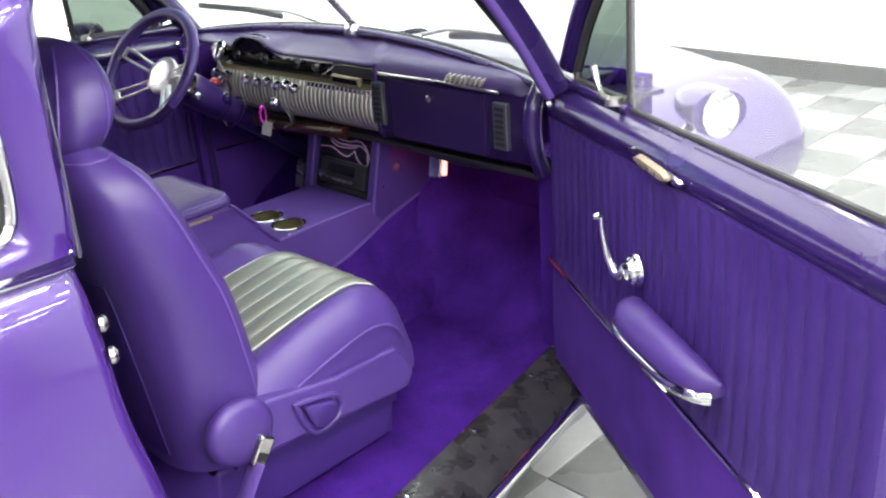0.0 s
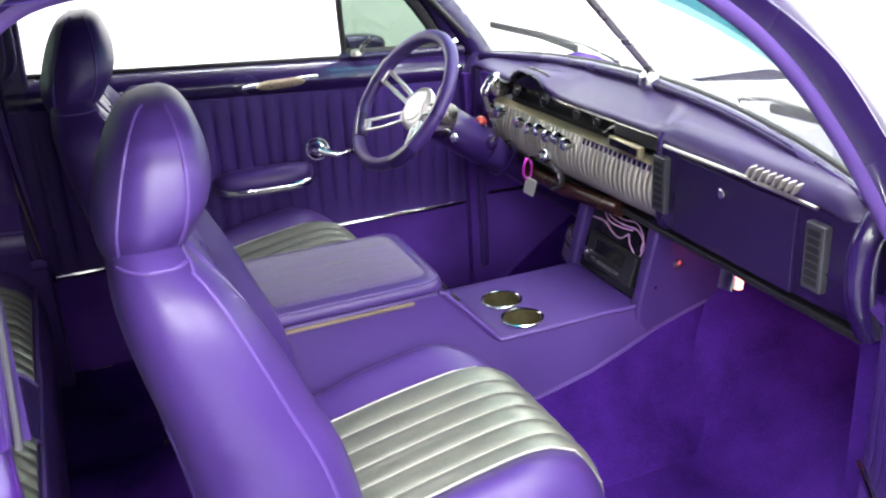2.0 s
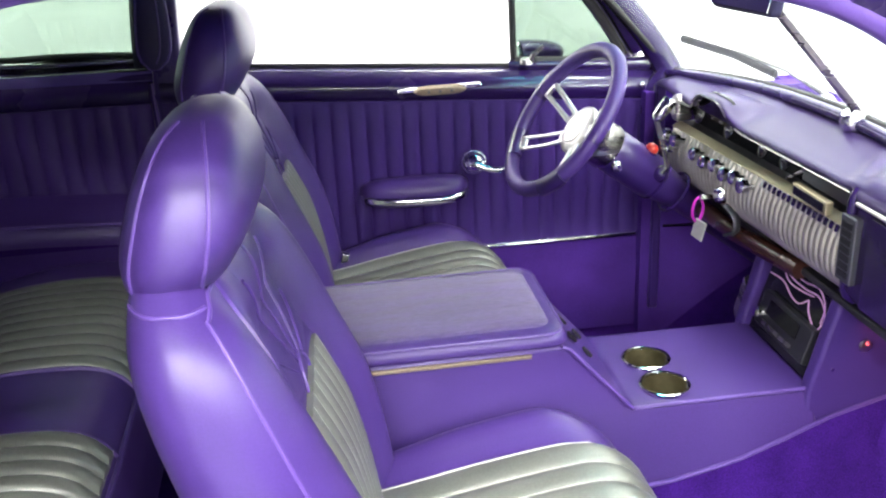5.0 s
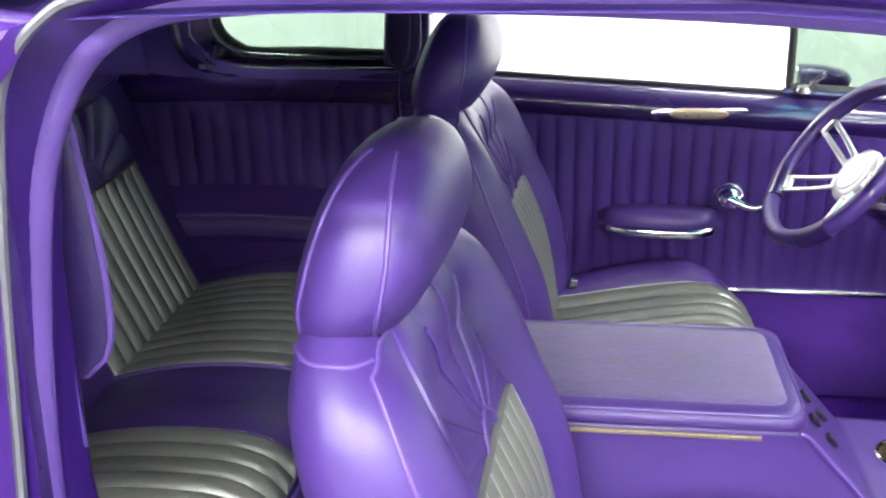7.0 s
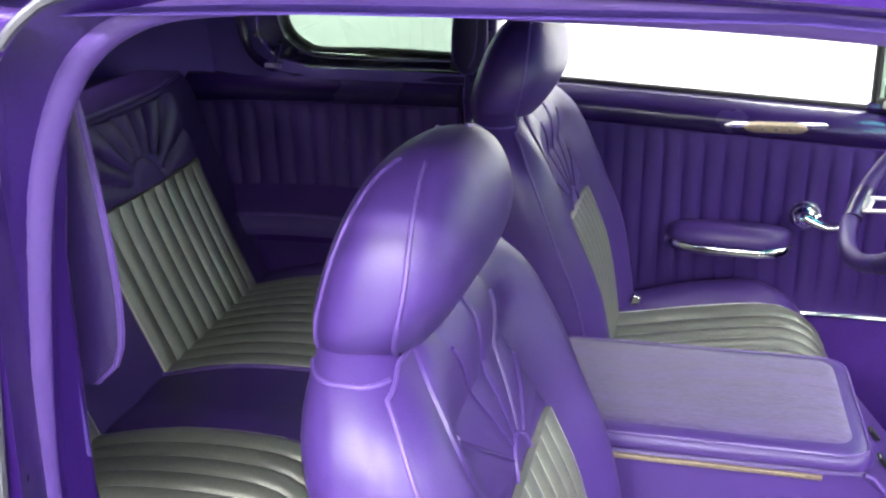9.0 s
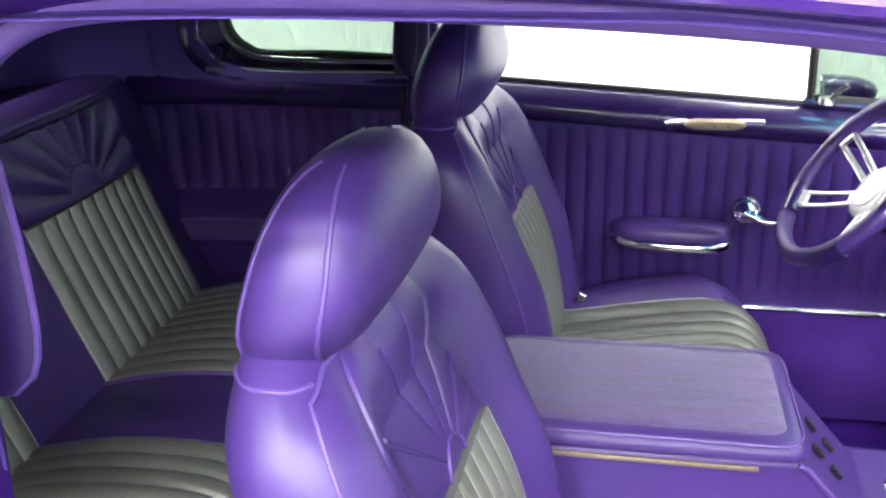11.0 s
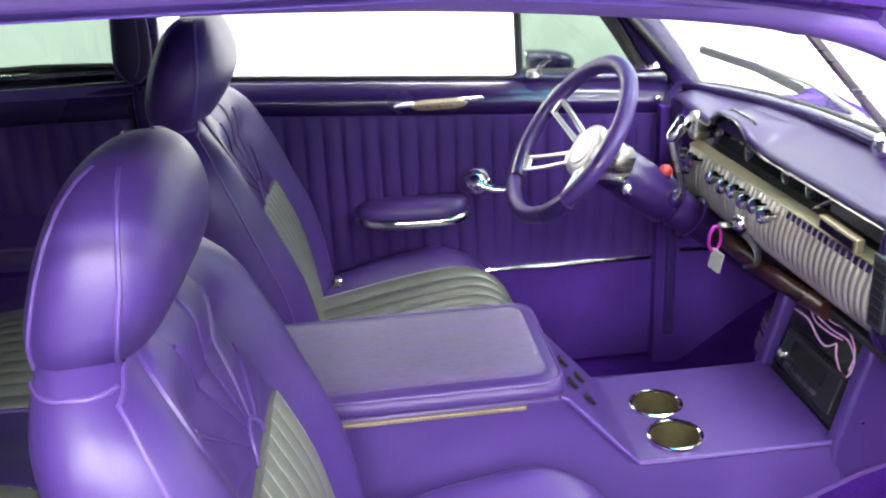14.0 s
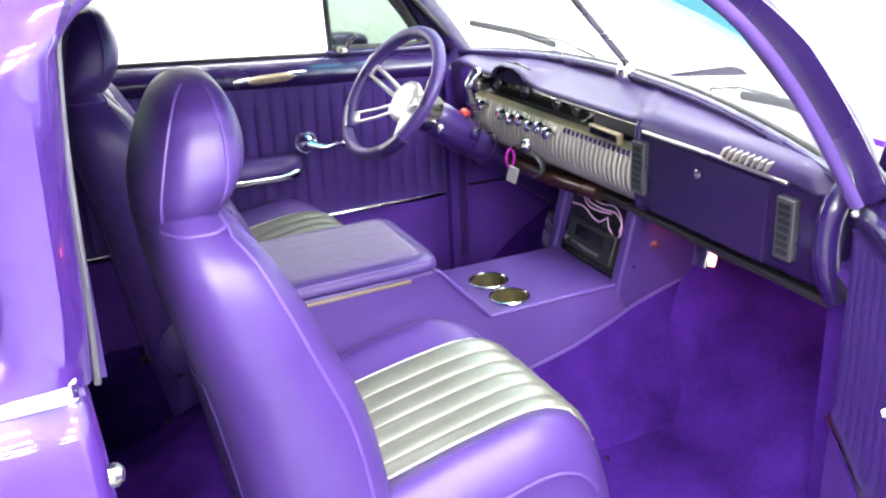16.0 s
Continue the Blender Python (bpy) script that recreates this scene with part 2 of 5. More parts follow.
def lathe(bm, profile, n=24, m=None, caps=True):
    """Profile of (radius, height) turned round z."""
    rings = [[(r * math.cos(k * math.tau / n), r * math.sin(k * math.tau / n), h) for k in range(n)] for r, h in profile]
    start = len(bm.verts)
    loft(bm, rings, caps=caps)
    if m is not None:
        bm.verts.ensure_lookup_table()
        for v in bm.verts[start:]:
            v.co = m @ v.co
    return bm


def sheet(bm, fn, nu, nv, thick=None):
    """A grid fn(u, v) with u and v from 0 to 1; thick: a vector by which its back lies behind it."""
    top = [[bm.verts.new(fn(i / nu, j / nv)) for j in range(nv + 1)] for i in range(nu + 1)]
    for i in range(nu):
        for j in range(nv):
            bm.faces.new((top[i][j], top[i + 1][j], top[i + 1][j + 1], top[i][j + 1]))
    if thick is not None:
        off = Vector(thick)
        bot = [[bm.verts.new(v.co + off) for v in row] for row in top]
        for i in range(nu):
            for j in range(nv):
                bm.faces.new((bot[i][j], bot[i][j + 1], bot[i + 1][j + 1], bot[i + 1][j]))
        rim = [(i, 0) for i in range(nu)] + [(nu, j) for j in range(nv)] + [(i, nv) for i in range(nu, 0, -1)] + [(0, j) for j in range(nv, 0, -1)]
        for (a, b), (c, d) in zip(rim, rim[1:] + rim[:1]):
            bm.faces.new((top[a][b], top[c][d], bot[c][d], bot[a][b]))
    return bm


def aim(d):
    """A turn that lays z along d."""
    return Vector(d).to_track_quat("Z", "Y").to_matrix().to_4x4()


def lerp(table, x):
    """A value from rows of (x, value)."""
    xs, ys = zip(*table)
    return float(np.interp(x, xs, ys))


def ease(table, x):
    """A smooth value through rows of (x, value)."""
    xs, ys = zip(*table)
    i = max(0, min(len(xs) - 2, int(np.searchsorted(xs, x)) - 1))
    slope = lambda k: (ys[min(k + 1, len(ys) - 1)] - ys[max(k - 1, 0)]) / (xs[min(k + 1, len(xs) - 1)] - xs[max(k - 1, 0)])
    h = xs[i + 1] - xs[i]
    t = (x - xs[i]) / h
    return ys[i] * (1 + 2 * t) * (1 - t) ** 2 + h * slope(i) * t * (1 - t) ** 2 + ys[i + 1] * t * t * (3 - 2 * t) + h * slope(i + 1) * t * t * (t - 1)


def pleat(s, width, depth):
    """The height of a row of stuffed channels at s along it."""
    return depth * (abs(math.sin(math.pi * s / width)) ** 0.6 - 1)


# ---- showroom ----
FL = 0.30          # height of the cabin carpet above the showroom floor
WX, WY0, WY1, WXB, WZ = 4.65, -17.0, 2.3, -7.0, 4.0

ground = part("ground", box(B(), (WXB - 0.2, WY0 - 0.2, -0.2), (WX + 0.2, WY1 + 0.2, -0.006)), "grout")
tagged(ground, "grey jointed showroom slab under the checked tiles", "floor", kind="structure")
for nm, lo, hi in (
    ("wall_north", (WX, WY0, -0.006), (WX + 0.15, WY1, WZ)),
    ("wall_south", (WXB - 0.15, WY0, -0.006), (WXB, WY1, WZ)),
    ("wall_west", (WXB, WY1, -0.006), (WX, WY1 + 0.15, WZ)),
    ("wall_east", (WXB, WY0 - 0.15, -0.006), (WX, WY0, WZ)),
):
    # South and east walls are unseen, added darker to deepen the paint's reflections.
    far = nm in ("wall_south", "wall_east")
    tagged(part(nm, box(B(), lo, hi), "farwall" if far else "wall"), "unseen showroom wall, grey to darken reflections" if far else "plain white painted showroom wall", "wall", kind="structure")
tagged(part("ceiling", box(B(), (WXB, WY0, WZ), (WX, WY1, WZ + 0.15)), "ceiling"), "grey showroom ceiling", "ceiling", kind="structure")
tagged(part("baseboard", box(B(), (WX - 0.025, WY0, 0), (WX, WY1, 0.11)), "blackbase", bevel=0.004), "black rubber baseboard along the white wall", "baseboard", kind="structure")
tagged(part("baseboard", box(B(), (WXB, WY1 - 0.025, 0), (WX - 0.03, WY1, 0.11)), "blackbase", bevel=0.004), "black rubber baseboard along the white wall", "baseboard", kind="structure")


def ceiling_light(x, y):
    t = thing("ceiling_light", "long white fluorescent ceiling light with a glowing diffuser", "ceiling light", "showroom ceiling lights", (x, y, WZ - 0.07))
    part("frame", box(B(), (-0.68, -0.16, 0.03), (0.68, 0.16, 0.07)), "wall", t, bevel=0.004)
    bm = B()
    sweep(bm, [(-0.64, -0.07, 0), (0.64, -0.07, 0)], 0.03, 10)
    part("tube", bm, "lamp", t)
    bm = B()
    sweep(bm, [(-0.64, 0.07, 0), (0.64, 0.07, 0)], 0.03, 10)
    part("tube", bm, "lamp", t)
    return t


M["lamp"] = glow("lamp_glow", (1, 0.99, 0.97), 30)
for lx, gain in ((-5.6, 0.5), (-3.4, 0.8), (-1.2, 1.35), (1.2, 1.0), (3.4, 0.7)):
    for ly, side_gain in ((-15.4, 1.2), (-12.8, 1.2), (-10.2, 1.4), (-7.6, 1.6), (-5.6, 1.9), (-3.3, 1.9), (-1.5, 0.9), (0.2, 0.6), (1.5, 0.7)):
        near = 0.55 if lx > 0 and ly > -2 else 1.5 if ly > 0 else 1.0
        ceiling_light(lx, ly)
        area_lamp("ceiling_lamp", (lx, ly, WZ - 0.12), 1.3, 0.3, LAMP * gain * side_gain * near)

# ---- car body ----
car = thing("car", "purple chopped custom coupe with its passenger door open", "car")
TRIM = lambda x: 0.957 - 0.067 * x          # top of the padded side trim
BELT = lambda x: TRIM(x) + 0.072            # sill of the side windows

# roof skin and headliner
EDGE = [(-1.30, 1.25), (-1.05, 1.335), (-0.60, 1.395), (-0.20, 1.404), (0.10, 1.402), (0.34, 1.376), (0.46, 1.335)]


def roof(u, v, lift=0.0, wide=0.795):
    x = -1.30 + 1.76 * u
    s = 2 * v - 1
    half = wide - 0.05 * max(0.0, (x - 0.1) / 0.36) ** 2 - 0.10 * max(0.0, (-0.7 - x) / 0.6) ** 2
    return Vector((x + 0.10 * (1 - s * s) * max(0.0, u - 0.5) * 2, half * s, lerp(EDGE, x) + lift + 0.075 * (1 - abs(s) ** 2.6)))


part("roof", sheet(B(), lambda u, v: roof(u, v, 0.012), 28, 28), "paint", car)
part("headliner", sheet(B(), lambda u, v: roof(u, v, -0.022, 0.765), 28, 28), "headliner", car)

# rail, pillars and weatherstrip round the door openings
RAIL = [(-0.30, 0.32), (-0.36, 0.55), (-0.395, 0.80), (-0.408, 1.00), (-0.392, 1.20), (-0.365, 1.305), (-0.315, 1.368), (-0.22, 1.388), (0.0, 1.385), (0.18, 1.372), (0.33, 1.348), (0.43, 1.300), (0.53, 1.217), (0.625, 1.100), (0.715, 0.965)]
SECTION = [((-0.004, -0.012), (-0.004, -0.012)), ((0.004, 0.012), (0.004, 0.022)), ((0.026, 0.024), (0.016, 0.046)), ((0.046, 0.032), (0.030, 0.056)), ((0.056, 0.052), (0.046, 0.055)), ((0.050, 0.058), (0.062, 0.044)), ((0.010, 0.030), (0.060, 0.010)), ((-0.008, 0.0), (0.0, -0.012))]
for s in (-1, 1):
    yy = lambda z: s * (0.765 - 0.03 * max(0, z - 1.0) / 0.4)
    line = curve([(x, yy(z), z) for x, z in RAIL], 6)
    ring, ups = [], []
    for i, q in enumerate(line):
        d = (line[min(i + 1, len(line) - 1)] - line[max(i - 1, 0)]).normalized()
        nrm = Vector((-d.z, 0, d.x)).normalized()
        ups.append(nrm)
        wd, out = lerp([(1.20, 1.0), (1.35, 0.62)], q.z), lerp([(1.20, 1.0), (1.35, 0.62)], q.z)
        fore = min(1, max(0, (q.x - 0.32) / 0.10))
        wd, out = wd * (1 - 0.35 * fore), out * (1 - 0.35 * fore)
        rear = min(1, max(0, (-0.20 - q.x) / 0.10)) * (1 if s < 0 else 0) * min(1, max(0, (1.36 - q.z) / 0.26))
        wd, out = wd * (1 - 0.5 * rear), out * (1 + 0.6 * rear)
        crown = min(1, max(0, (q.x + 0.17) / 0.08)) * min(1, max(0, (q.z - 1.335) / 0.02))
        ring.append([q + nrm * a * (wd if a > 0.005 else 1) + Vector((0, s * b * out, 0)) for a, b in ((a0 + (a1 - a0) * crown, b0 + (b1 - b0) * crown) for (a0, b0), (a1, b1) in SECTION)])
    i0 = next(i for i, q in enumerate(line) if q.x > -0.17 and q.z > 1.335)
    i1 = max(i for i, q in enumerate(line) if q.z > 1.335)
    part("door_aperture", loft(B(), ring[: i0 + 1]), "flange", car, "purple door aperture, its paint darkened")
    part("door_aperture", loft(B(), ring[i1:]), "dashpaint", car, "purple door aperture, its paint darkened")
    part("roof_rail", loft(B(), ring[i0 : i1 + 1]), "paint", car, "glossy purple rail over the door")
    part("weatherstrip", sweep(B(), [q + up * 0.002 + Vector((0, s * 0.002, 0)) for q, up in zip(line, ups)], 0.0130, 12), "piping", car, "purple cloth-covered weatherstrip")
    part("aperture_seam", sweep(B(), [Vector(r[2]) + up * 0.002 + Vector((0, s * 0.002, 0)) for r, up in zip(ring[: i0 + 1], ups)], 0.0034, 6), "rope", car, "frayed brown edge of the weatherstrip")
    top = curve([(x + 0.056 * max(0.0, (x - 0.2) / 0.5), s * 0.815, z + 0.022) for x, z in RAIL[7:11]], 6)
    part("drip_moulding", sweep(B(), [(-0.75, s * 0.80, 1.385), (-0.5, s * 0.81, 1.398)] + top, 0.007, 8), "paint", car)
    # front pillar
    pil = curve([(0.40, s * 0.70, 1.355), (0.53, s * 0.715, 1.27), (0.67, s * 0.72, 1.13), (0.755, s * 0.72, 1.02), (0.80, s * 0.71, 0.94)], 8)
    part("front_pillar", sweep(B(), pil, [0.026 + 0.008 * i / len(pil) for i in range(len(pil))], 12), "dashpaint", car)
    # centre pillar
    q = 0.06 if s > 0 else 0.0
    bm = B()
    loft(bm, [[(x, s * y, z) for x, y in ((-0.405 + o + q, 0.70), (-0.47 + o + q, 0.70), (-0.47 + o + q, 0.775), (-0.405 + o + q, 0.780))] for z, o in ((0.30, 0.06), (0.80, 0.01), (1.0, 0.0), (1.2, 0.01), (1.36, 0.04))])
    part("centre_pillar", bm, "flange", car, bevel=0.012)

part("pillar_foot", box(B(), (-0.46, 0.655, 0.25), (-0.385, 0.72, 0.62)), "trim", car, bevel=0.006)

# rear quarter, right side outer skin
EDGE_X = [(0.20, -0.320), (0.50, -0.342), (0.69, -0.360), (0.80, -0.374), (0.93, -0.374), (1.03, -0.379)]
FLANK_Y = [(0.20, 0.870), (0.35, 0.920), (0.50, 0.945), (0.65, 0.945), (0.75, 0.930), (0.85, 0.908), (0.93, 0.890), (0.98, 0.876), (1.01, 0.862), (1.03, 0.848)]


def quarter(u, v):
    """The flank behind the door; its front edge rolls in towards the jamb."""
    z = 0.22 + 0.805 * v
    x0 = ease(EDGE_X, z)
    lip = max(0.0, 1 - u / 0.02)
    return Vector((x0 - 1.35 * u + 0.004 * (1 - lip * lip) - 0.004, -(ease(FLANK_Y, z) + 0.02 * u - 0.016 * lip * lip), z))


def flank(u, v):
    return quarter(0.02 * u / 0.15 if u < 0.15 else 0.02 + 0.98 * (u - 0.15) / 0.85, v)


part("quarter_panel", sheet(B(), flank, 40, 32, (0, 0.012, 0)), "paint", car, "glossy purple rear quarter panel")
part("quarter_panel", sheet(B(), lambda u, v: flank(u, v) * Vector((1, -1, 1)), 40, 32, (0, -0.012, 0)), "paint", car)
part("tail_panel", box(B(), (-1.72, -0.86, 0.22), (-1.68, 0.86, 1.03)), "paint", car)
part("boot_lid", sheet(B(), lambda u, v: Vector((-1.28 - 0.44 * u, -0.80 + 1.6 * v, 1.10 - 0.08 * u - 0.05 * (2 * v - 1) ** 2)), 8, 12), "paint", car)
bm = B()
loft(bm, [[(x, y0 + dy, z0 + dz) for dy, dz in ((0.012, -0.014), (-0.002, -0.015), (-0.008, -0.010), (-0.010, 0.0), (-0.008, 0.010), (-0.002, 0.015), (0.012, 0.014))] for x, y0, z0 in ((-0.391, -0.878, 1.034), (-0.398, -0.882, 1.034), (-0.60, -0.888, 1.038), (-1.0, -0.892, 1.046), (-1.6, -0.897, 1.058))])
part("belt_moulding", bm, "chrome", car, "wide chrome belt moulding", bevel=0.002)
for s in (-1, 1):
    part("window_ledge", sheet(B(), lambda u, v: Vector(((-0.395 if s > 0 else -0.386) - 1.2 * u, s * (0.872 - 0.004 * v), 1.020 + 0.012 * v + 0.02 * u)), 8, 4), "paint", car)
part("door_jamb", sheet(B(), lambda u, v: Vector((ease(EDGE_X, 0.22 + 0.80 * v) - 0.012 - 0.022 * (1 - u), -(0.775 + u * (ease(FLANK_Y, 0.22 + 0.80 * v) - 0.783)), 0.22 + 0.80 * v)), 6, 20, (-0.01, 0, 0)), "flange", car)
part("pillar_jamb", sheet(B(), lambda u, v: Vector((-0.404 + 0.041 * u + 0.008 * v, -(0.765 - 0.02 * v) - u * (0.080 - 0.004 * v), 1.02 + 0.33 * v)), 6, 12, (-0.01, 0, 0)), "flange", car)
for sz in (0.932, 0.888):
    lathe(bm := B(), [(0.0, 0), (0.012, 0), (0.012, 0.006), (0.007, 0.011), (0, 0.011)], 12, Matrix.Translation((ease(EDGE_X, sz) - 0.004, -ease(FLANK_Y, sz) + 0.010, sz)) @ aim((1, -0.4, 0)))
    part("jamb_bolt", bm, "brushed", car)

# rear side windows: frame and tinted pane
QW_L = [(-0.415, 1.052), (-0.76, 1.056), (-0.84, 1.075), (-0.882, 1.125), (-0.88, 1.21), (-0.83, 1.28), (-0.70, 1.325), (-0.415, 1.345)]
QW_R = [(-0.50, 1.078), (-0.76, 1.074), (-0.84, 1.09), (-0.882, 1.135), (-0.88, 1.21), (-0.83, 1.28), (-0.70, 1.325), (-0.50, 1.345), (-0.466, 1.333), (-0.450, 1.30), (-0.447, 1.20), (-0.451, 1.12), (-0.466, 1.088)]
IN_L = [(-0.40, 1.03), (-0.80, 1.035), (-1.02, 1.045), (-1.04, 1.16), (-1.03, 1.25), (-0.95, 1.34), (-0.70, 1.39), (-0.40, 1.40)]
IN_R = [(-0.50, 1.03), (-0.80, 1.035), (-1.02, 1.045), (-1.04, 1.16), (-1.03, 1.25), (-0.95, 1.34), (-0.70, 1.39), (-0.50, 1.40), (-0.42, 1.40), (-0.40, 1.36), (-0.40, 1.20), (-0.40, 1.10), (-0.40, 1.03)]
OUT_L = [(-0.392, 1.022), (-0.80, 1.03), (-1.25, 1.05), (-1.25, 1.20), (-1.15, 1.29), (-0.95, 1.345), (-0.70, 1.38), (-0.392, 1.395)]
OUT_R = [(-0.50, 1.026), (-0.80, 1.03), (-1.25, 1.05), (-1.25, 1.12), (-1.25, 1.20), (-1.15, 1.29), (-0.80, 1.375), (-0.48, 1.402), (-0.316, 1.388), (-0.351, 1.335), (-0.361, 1.20), (-0.367, 1.10), (-0.375, 1.024)]
for s in (-1, 1):
    QW, QI, QO = (QW_L, IN_L, OUT_L) if s > 0 else (QW_R, IN_R, OUT_R)
    loop = curve([(x, s * 0.735, z) for x, z in QW + QW[:1]], 5)[:-1]
    mid = Vector((-0.64, s * 0.735, 1.20))
    part("quarter_window_seal", sweep(B(), [p + (p - mid).normalized() * 0.007 for p in loop], 0.009, 10, closed=True), "gloss", car)
    part("quarter_garnish", sweep(B(), [p + (p - mid).normalized() * 0.030 + Vector((0, -s * 0.004, 0)) for p in loop], 0.015, 12, closed=True), "dashpaint", car, "glossy deep purple window garnish")
    skin = lambda z: s * (0.884 - 0.06 * (z - 1.05))
    part("quarter_window_rim", sweep(B(), [Vector((p.x, skin(p.z), p.z)) for p in loop], 0.0135, 12, 0.7, closed=True), "chrome", car)
    part("quarter_window_rubber", sweep(B(), [Vector((p.x, skin(p.z) - s * 0.004, p.z)) + (mid - p).normalized() * 0.016 for p in loop], 0.008, 8, closed=True), "rubber", car)
    bm = B()
    bm.faces.new([bm.verts.new((x, s * 0.74, z)) for x, z in QW])
    pane = part("quarter_window_pane", bm, "tint", car)
    pane.visible_shadow = False
    # painted surround inside
    bm = B()
    a = [bm.verts.new((x, s * 0.728, z)) for x, z in QW]
    b = [bm.verts.new((x, s * (0.715 if x > -0.9 else 0.70), z)) for x, z in QI]
    for i in range(len(a)):
        j = (i + 1) % len(a)
        bm.faces.new((a[i], a[j], b[j], b[i]))
    part("quarter_surround", bm, "headliner", car)
    # painted surround outside, softly crowned round the rim
    bm = B()
    lo = curve([(x, 0, z) for x, z in QW + QW[:1]], 4)[:-1]
    hi = [Vector((x, 0, z)) for x, z in QO + QO[:1]]
    hi = [hi[i // 4].lerp(hi[i // 4 + 1], (i % 4) / 4) for i in range(4 * (len(hi) - 1))]
    rows = []
    for f, rise in ((0.0, -0.008), (0.15, 0.002), (0.4, 0.010), (0.7, 0.010), (0.9, 0.003), (1.0, -0.012)):
        row = []
        for p, q in zip(lo, hi):
            m = p.lerp(q, f)
            roll = ease([(1.0, 0.022), (1.25, 0.028), (1.34, 0.012), (1.40, 0.0)], m.z) * max(0.0, (f - 0.6) / 0.4) ** 2 if s < 0 and q.x > -0.45 else 0.0
            row.append(bm.verts.new((m.x, skin(m.z) + s * (rise - roll) - s * max(0.0, m.z - 1.335) * (1.15 if s > 0 else 0.85), m.z)))
        rows.append(row)
    for r0, r1 in zip(rows, rows[1:]):
        for i in range(len(r0)):
            j = (i + 1) % len(r0)
            bm.faces.new((r0[i], r0[j], r1[j], r1[i]))
    part("window_surround", bm, "paint", car)
    if s < 0:
        part("opening_trim", sweep(B(), curve([(-0.373, -0.856, 1.02), (-0.365, -0.846, 1.13), (-0.359, -0.834, 1.235), (-0.353, -0.827, 1.297), (-0.348, -0.823, 1.336), (-0.341, -0.820, 1.357), (-0.330, -0.819, 1.373), (-0.313, -0.817, 1.388), (-0.292, -0.815, 1.398), (-0.24, -0.812, 1.406)], 6), 0.0036, 8), "gunmetal", car, "grey edge trim of the door opening")
    # window latch
    bm = B()
    sweep(bm, [(-0.835, s * 0.715, 1.072), (-0.825, s * 0.70, 1.092), (-0.812, s * 0.69, 1.118)], [0.006, 0.005, 0.007], 8)
    box(bm, (-0.855, s * 0.70 - 0.006, 1.060), (-0.815, s * 0.70 + 0.006, 1.070))
    part("window_latch", bm, "chrome", car)
    # outer skin above the quarter windows
    part("roof_side", sheet(B(), lambda u, v: Vector((-0.40 - 0.9 * u, s * (0.78 + 0.02 * v), 1.345 - 0.06 * u + v * (0.085 - 0.03 * u))), 8, 3), "paint", car)
    # corner pillar inside, round to the back window
    part("rear_corner_pillar", sheet(B(), lambda u, v: Vector((-0.98 - 0.30 * math.sin(u * 1.5) - 0.04 * v * u, s * (0.712 - 0.20 * (1 - math.cos(u * 1.5)) - 0.05 * v), 0.94 + 0.44 * v)), 10, 8), "headliner", car)

# back window wall and shelf
bm = B()
RWO = [(0.0, 1.10), (0.30, 1.105), (0.48, 1.12), (0.52, 1.17), (0.48, 1.23), (0.30, 1.26), (0.0, 1.265)]
ring = [(y, z) for y, z in RWO] + [(-y, z) for y, z in RWO[-2:0:-1]]
outer = [(y * 1.35, 1.18 + (z - 1.18) * 2.6) for y, z in ring]
a = [bm.verts.new((-1.27 + 0.6 * (z - 1.1), y, z)) for y, z in ring]
b = [bm.verts.new((-1.27 + 0.4 * (z - 1.1), y, z)) for y, z in outer]
for i in range(len(a)):
    bm.faces.new((a[i], a[(i + 1) % len(a)], b[(i + 1) % len(a)], b[i]))
part("rear_bulkhead", bm, "headliner", car)
part("back_window_seal", sweep(B(), curve([(-1.26 + 0.6 * (z - 1.1), y, z) for y, z in ring + ring[:1]], 4)[:-1], 0.016, 8, closed=True), "rubber", car)
bm = B()
bm.faces.new([bm.verts.new((-1.275 + 0.6 * (z - 1.1), y, z)) for y, z in ring])
part("back_window_pane", bm, "tint", car).visible_shadow = False
part("parcel_shelf", box(B(), (-1.36, -0.66, 1.02), (-1.10, 0.66, 1.04)), "trim", car)
part("rear_cabin_wall", box(B(), (-1.38, -0.78, 0.25), (-1.34, 0.78, 1.04)), "trim", car)

# floor pan and tunnel
SY = lambda x: -0.695 - min(0.145, 0.19 * max(0.0, 0.79 - x))
bm = B()
def pan(u, v):
    x = -1.34 + 2.5 * u
    y = (SY(x) - 0.01) * (1 - v) + 0.72 * v if x > -0.45 else -0.78 + 1.5 * v
    rise = 0.0 if x < 0.78 else (x - 0.78) * 0.75
    hump = 0.20 * math.exp(-((abs(y) / 0.21) ** 5)) * min(1, max(0.25, (x + 0.4) / 0.4))
    return Vector((x, y, FL + rise + hump + 0.006 * noise.noise((x * 6, y * 6, 0))))
part("carpet", sheet(B(), pan, 90, 110, (0, 0, -0.03)), "carpet", car, "deep purple cut-pile cabin carpet")
part("cowl", sheet(B(), lambda u, v: Vector((0.83 + 0.31 * u, -0.78 + 1.56 * v, 0.972 - 0.035 * u - 0.05 * (2 * v - 1) ** 2)), 10, 16, (0, 0, -0.012)), "dashpaint", car)
part("firewall", box(B(), (1.08, -0.76, 0.25), (1.12, 0.76, 0.925)), "carpet", car)
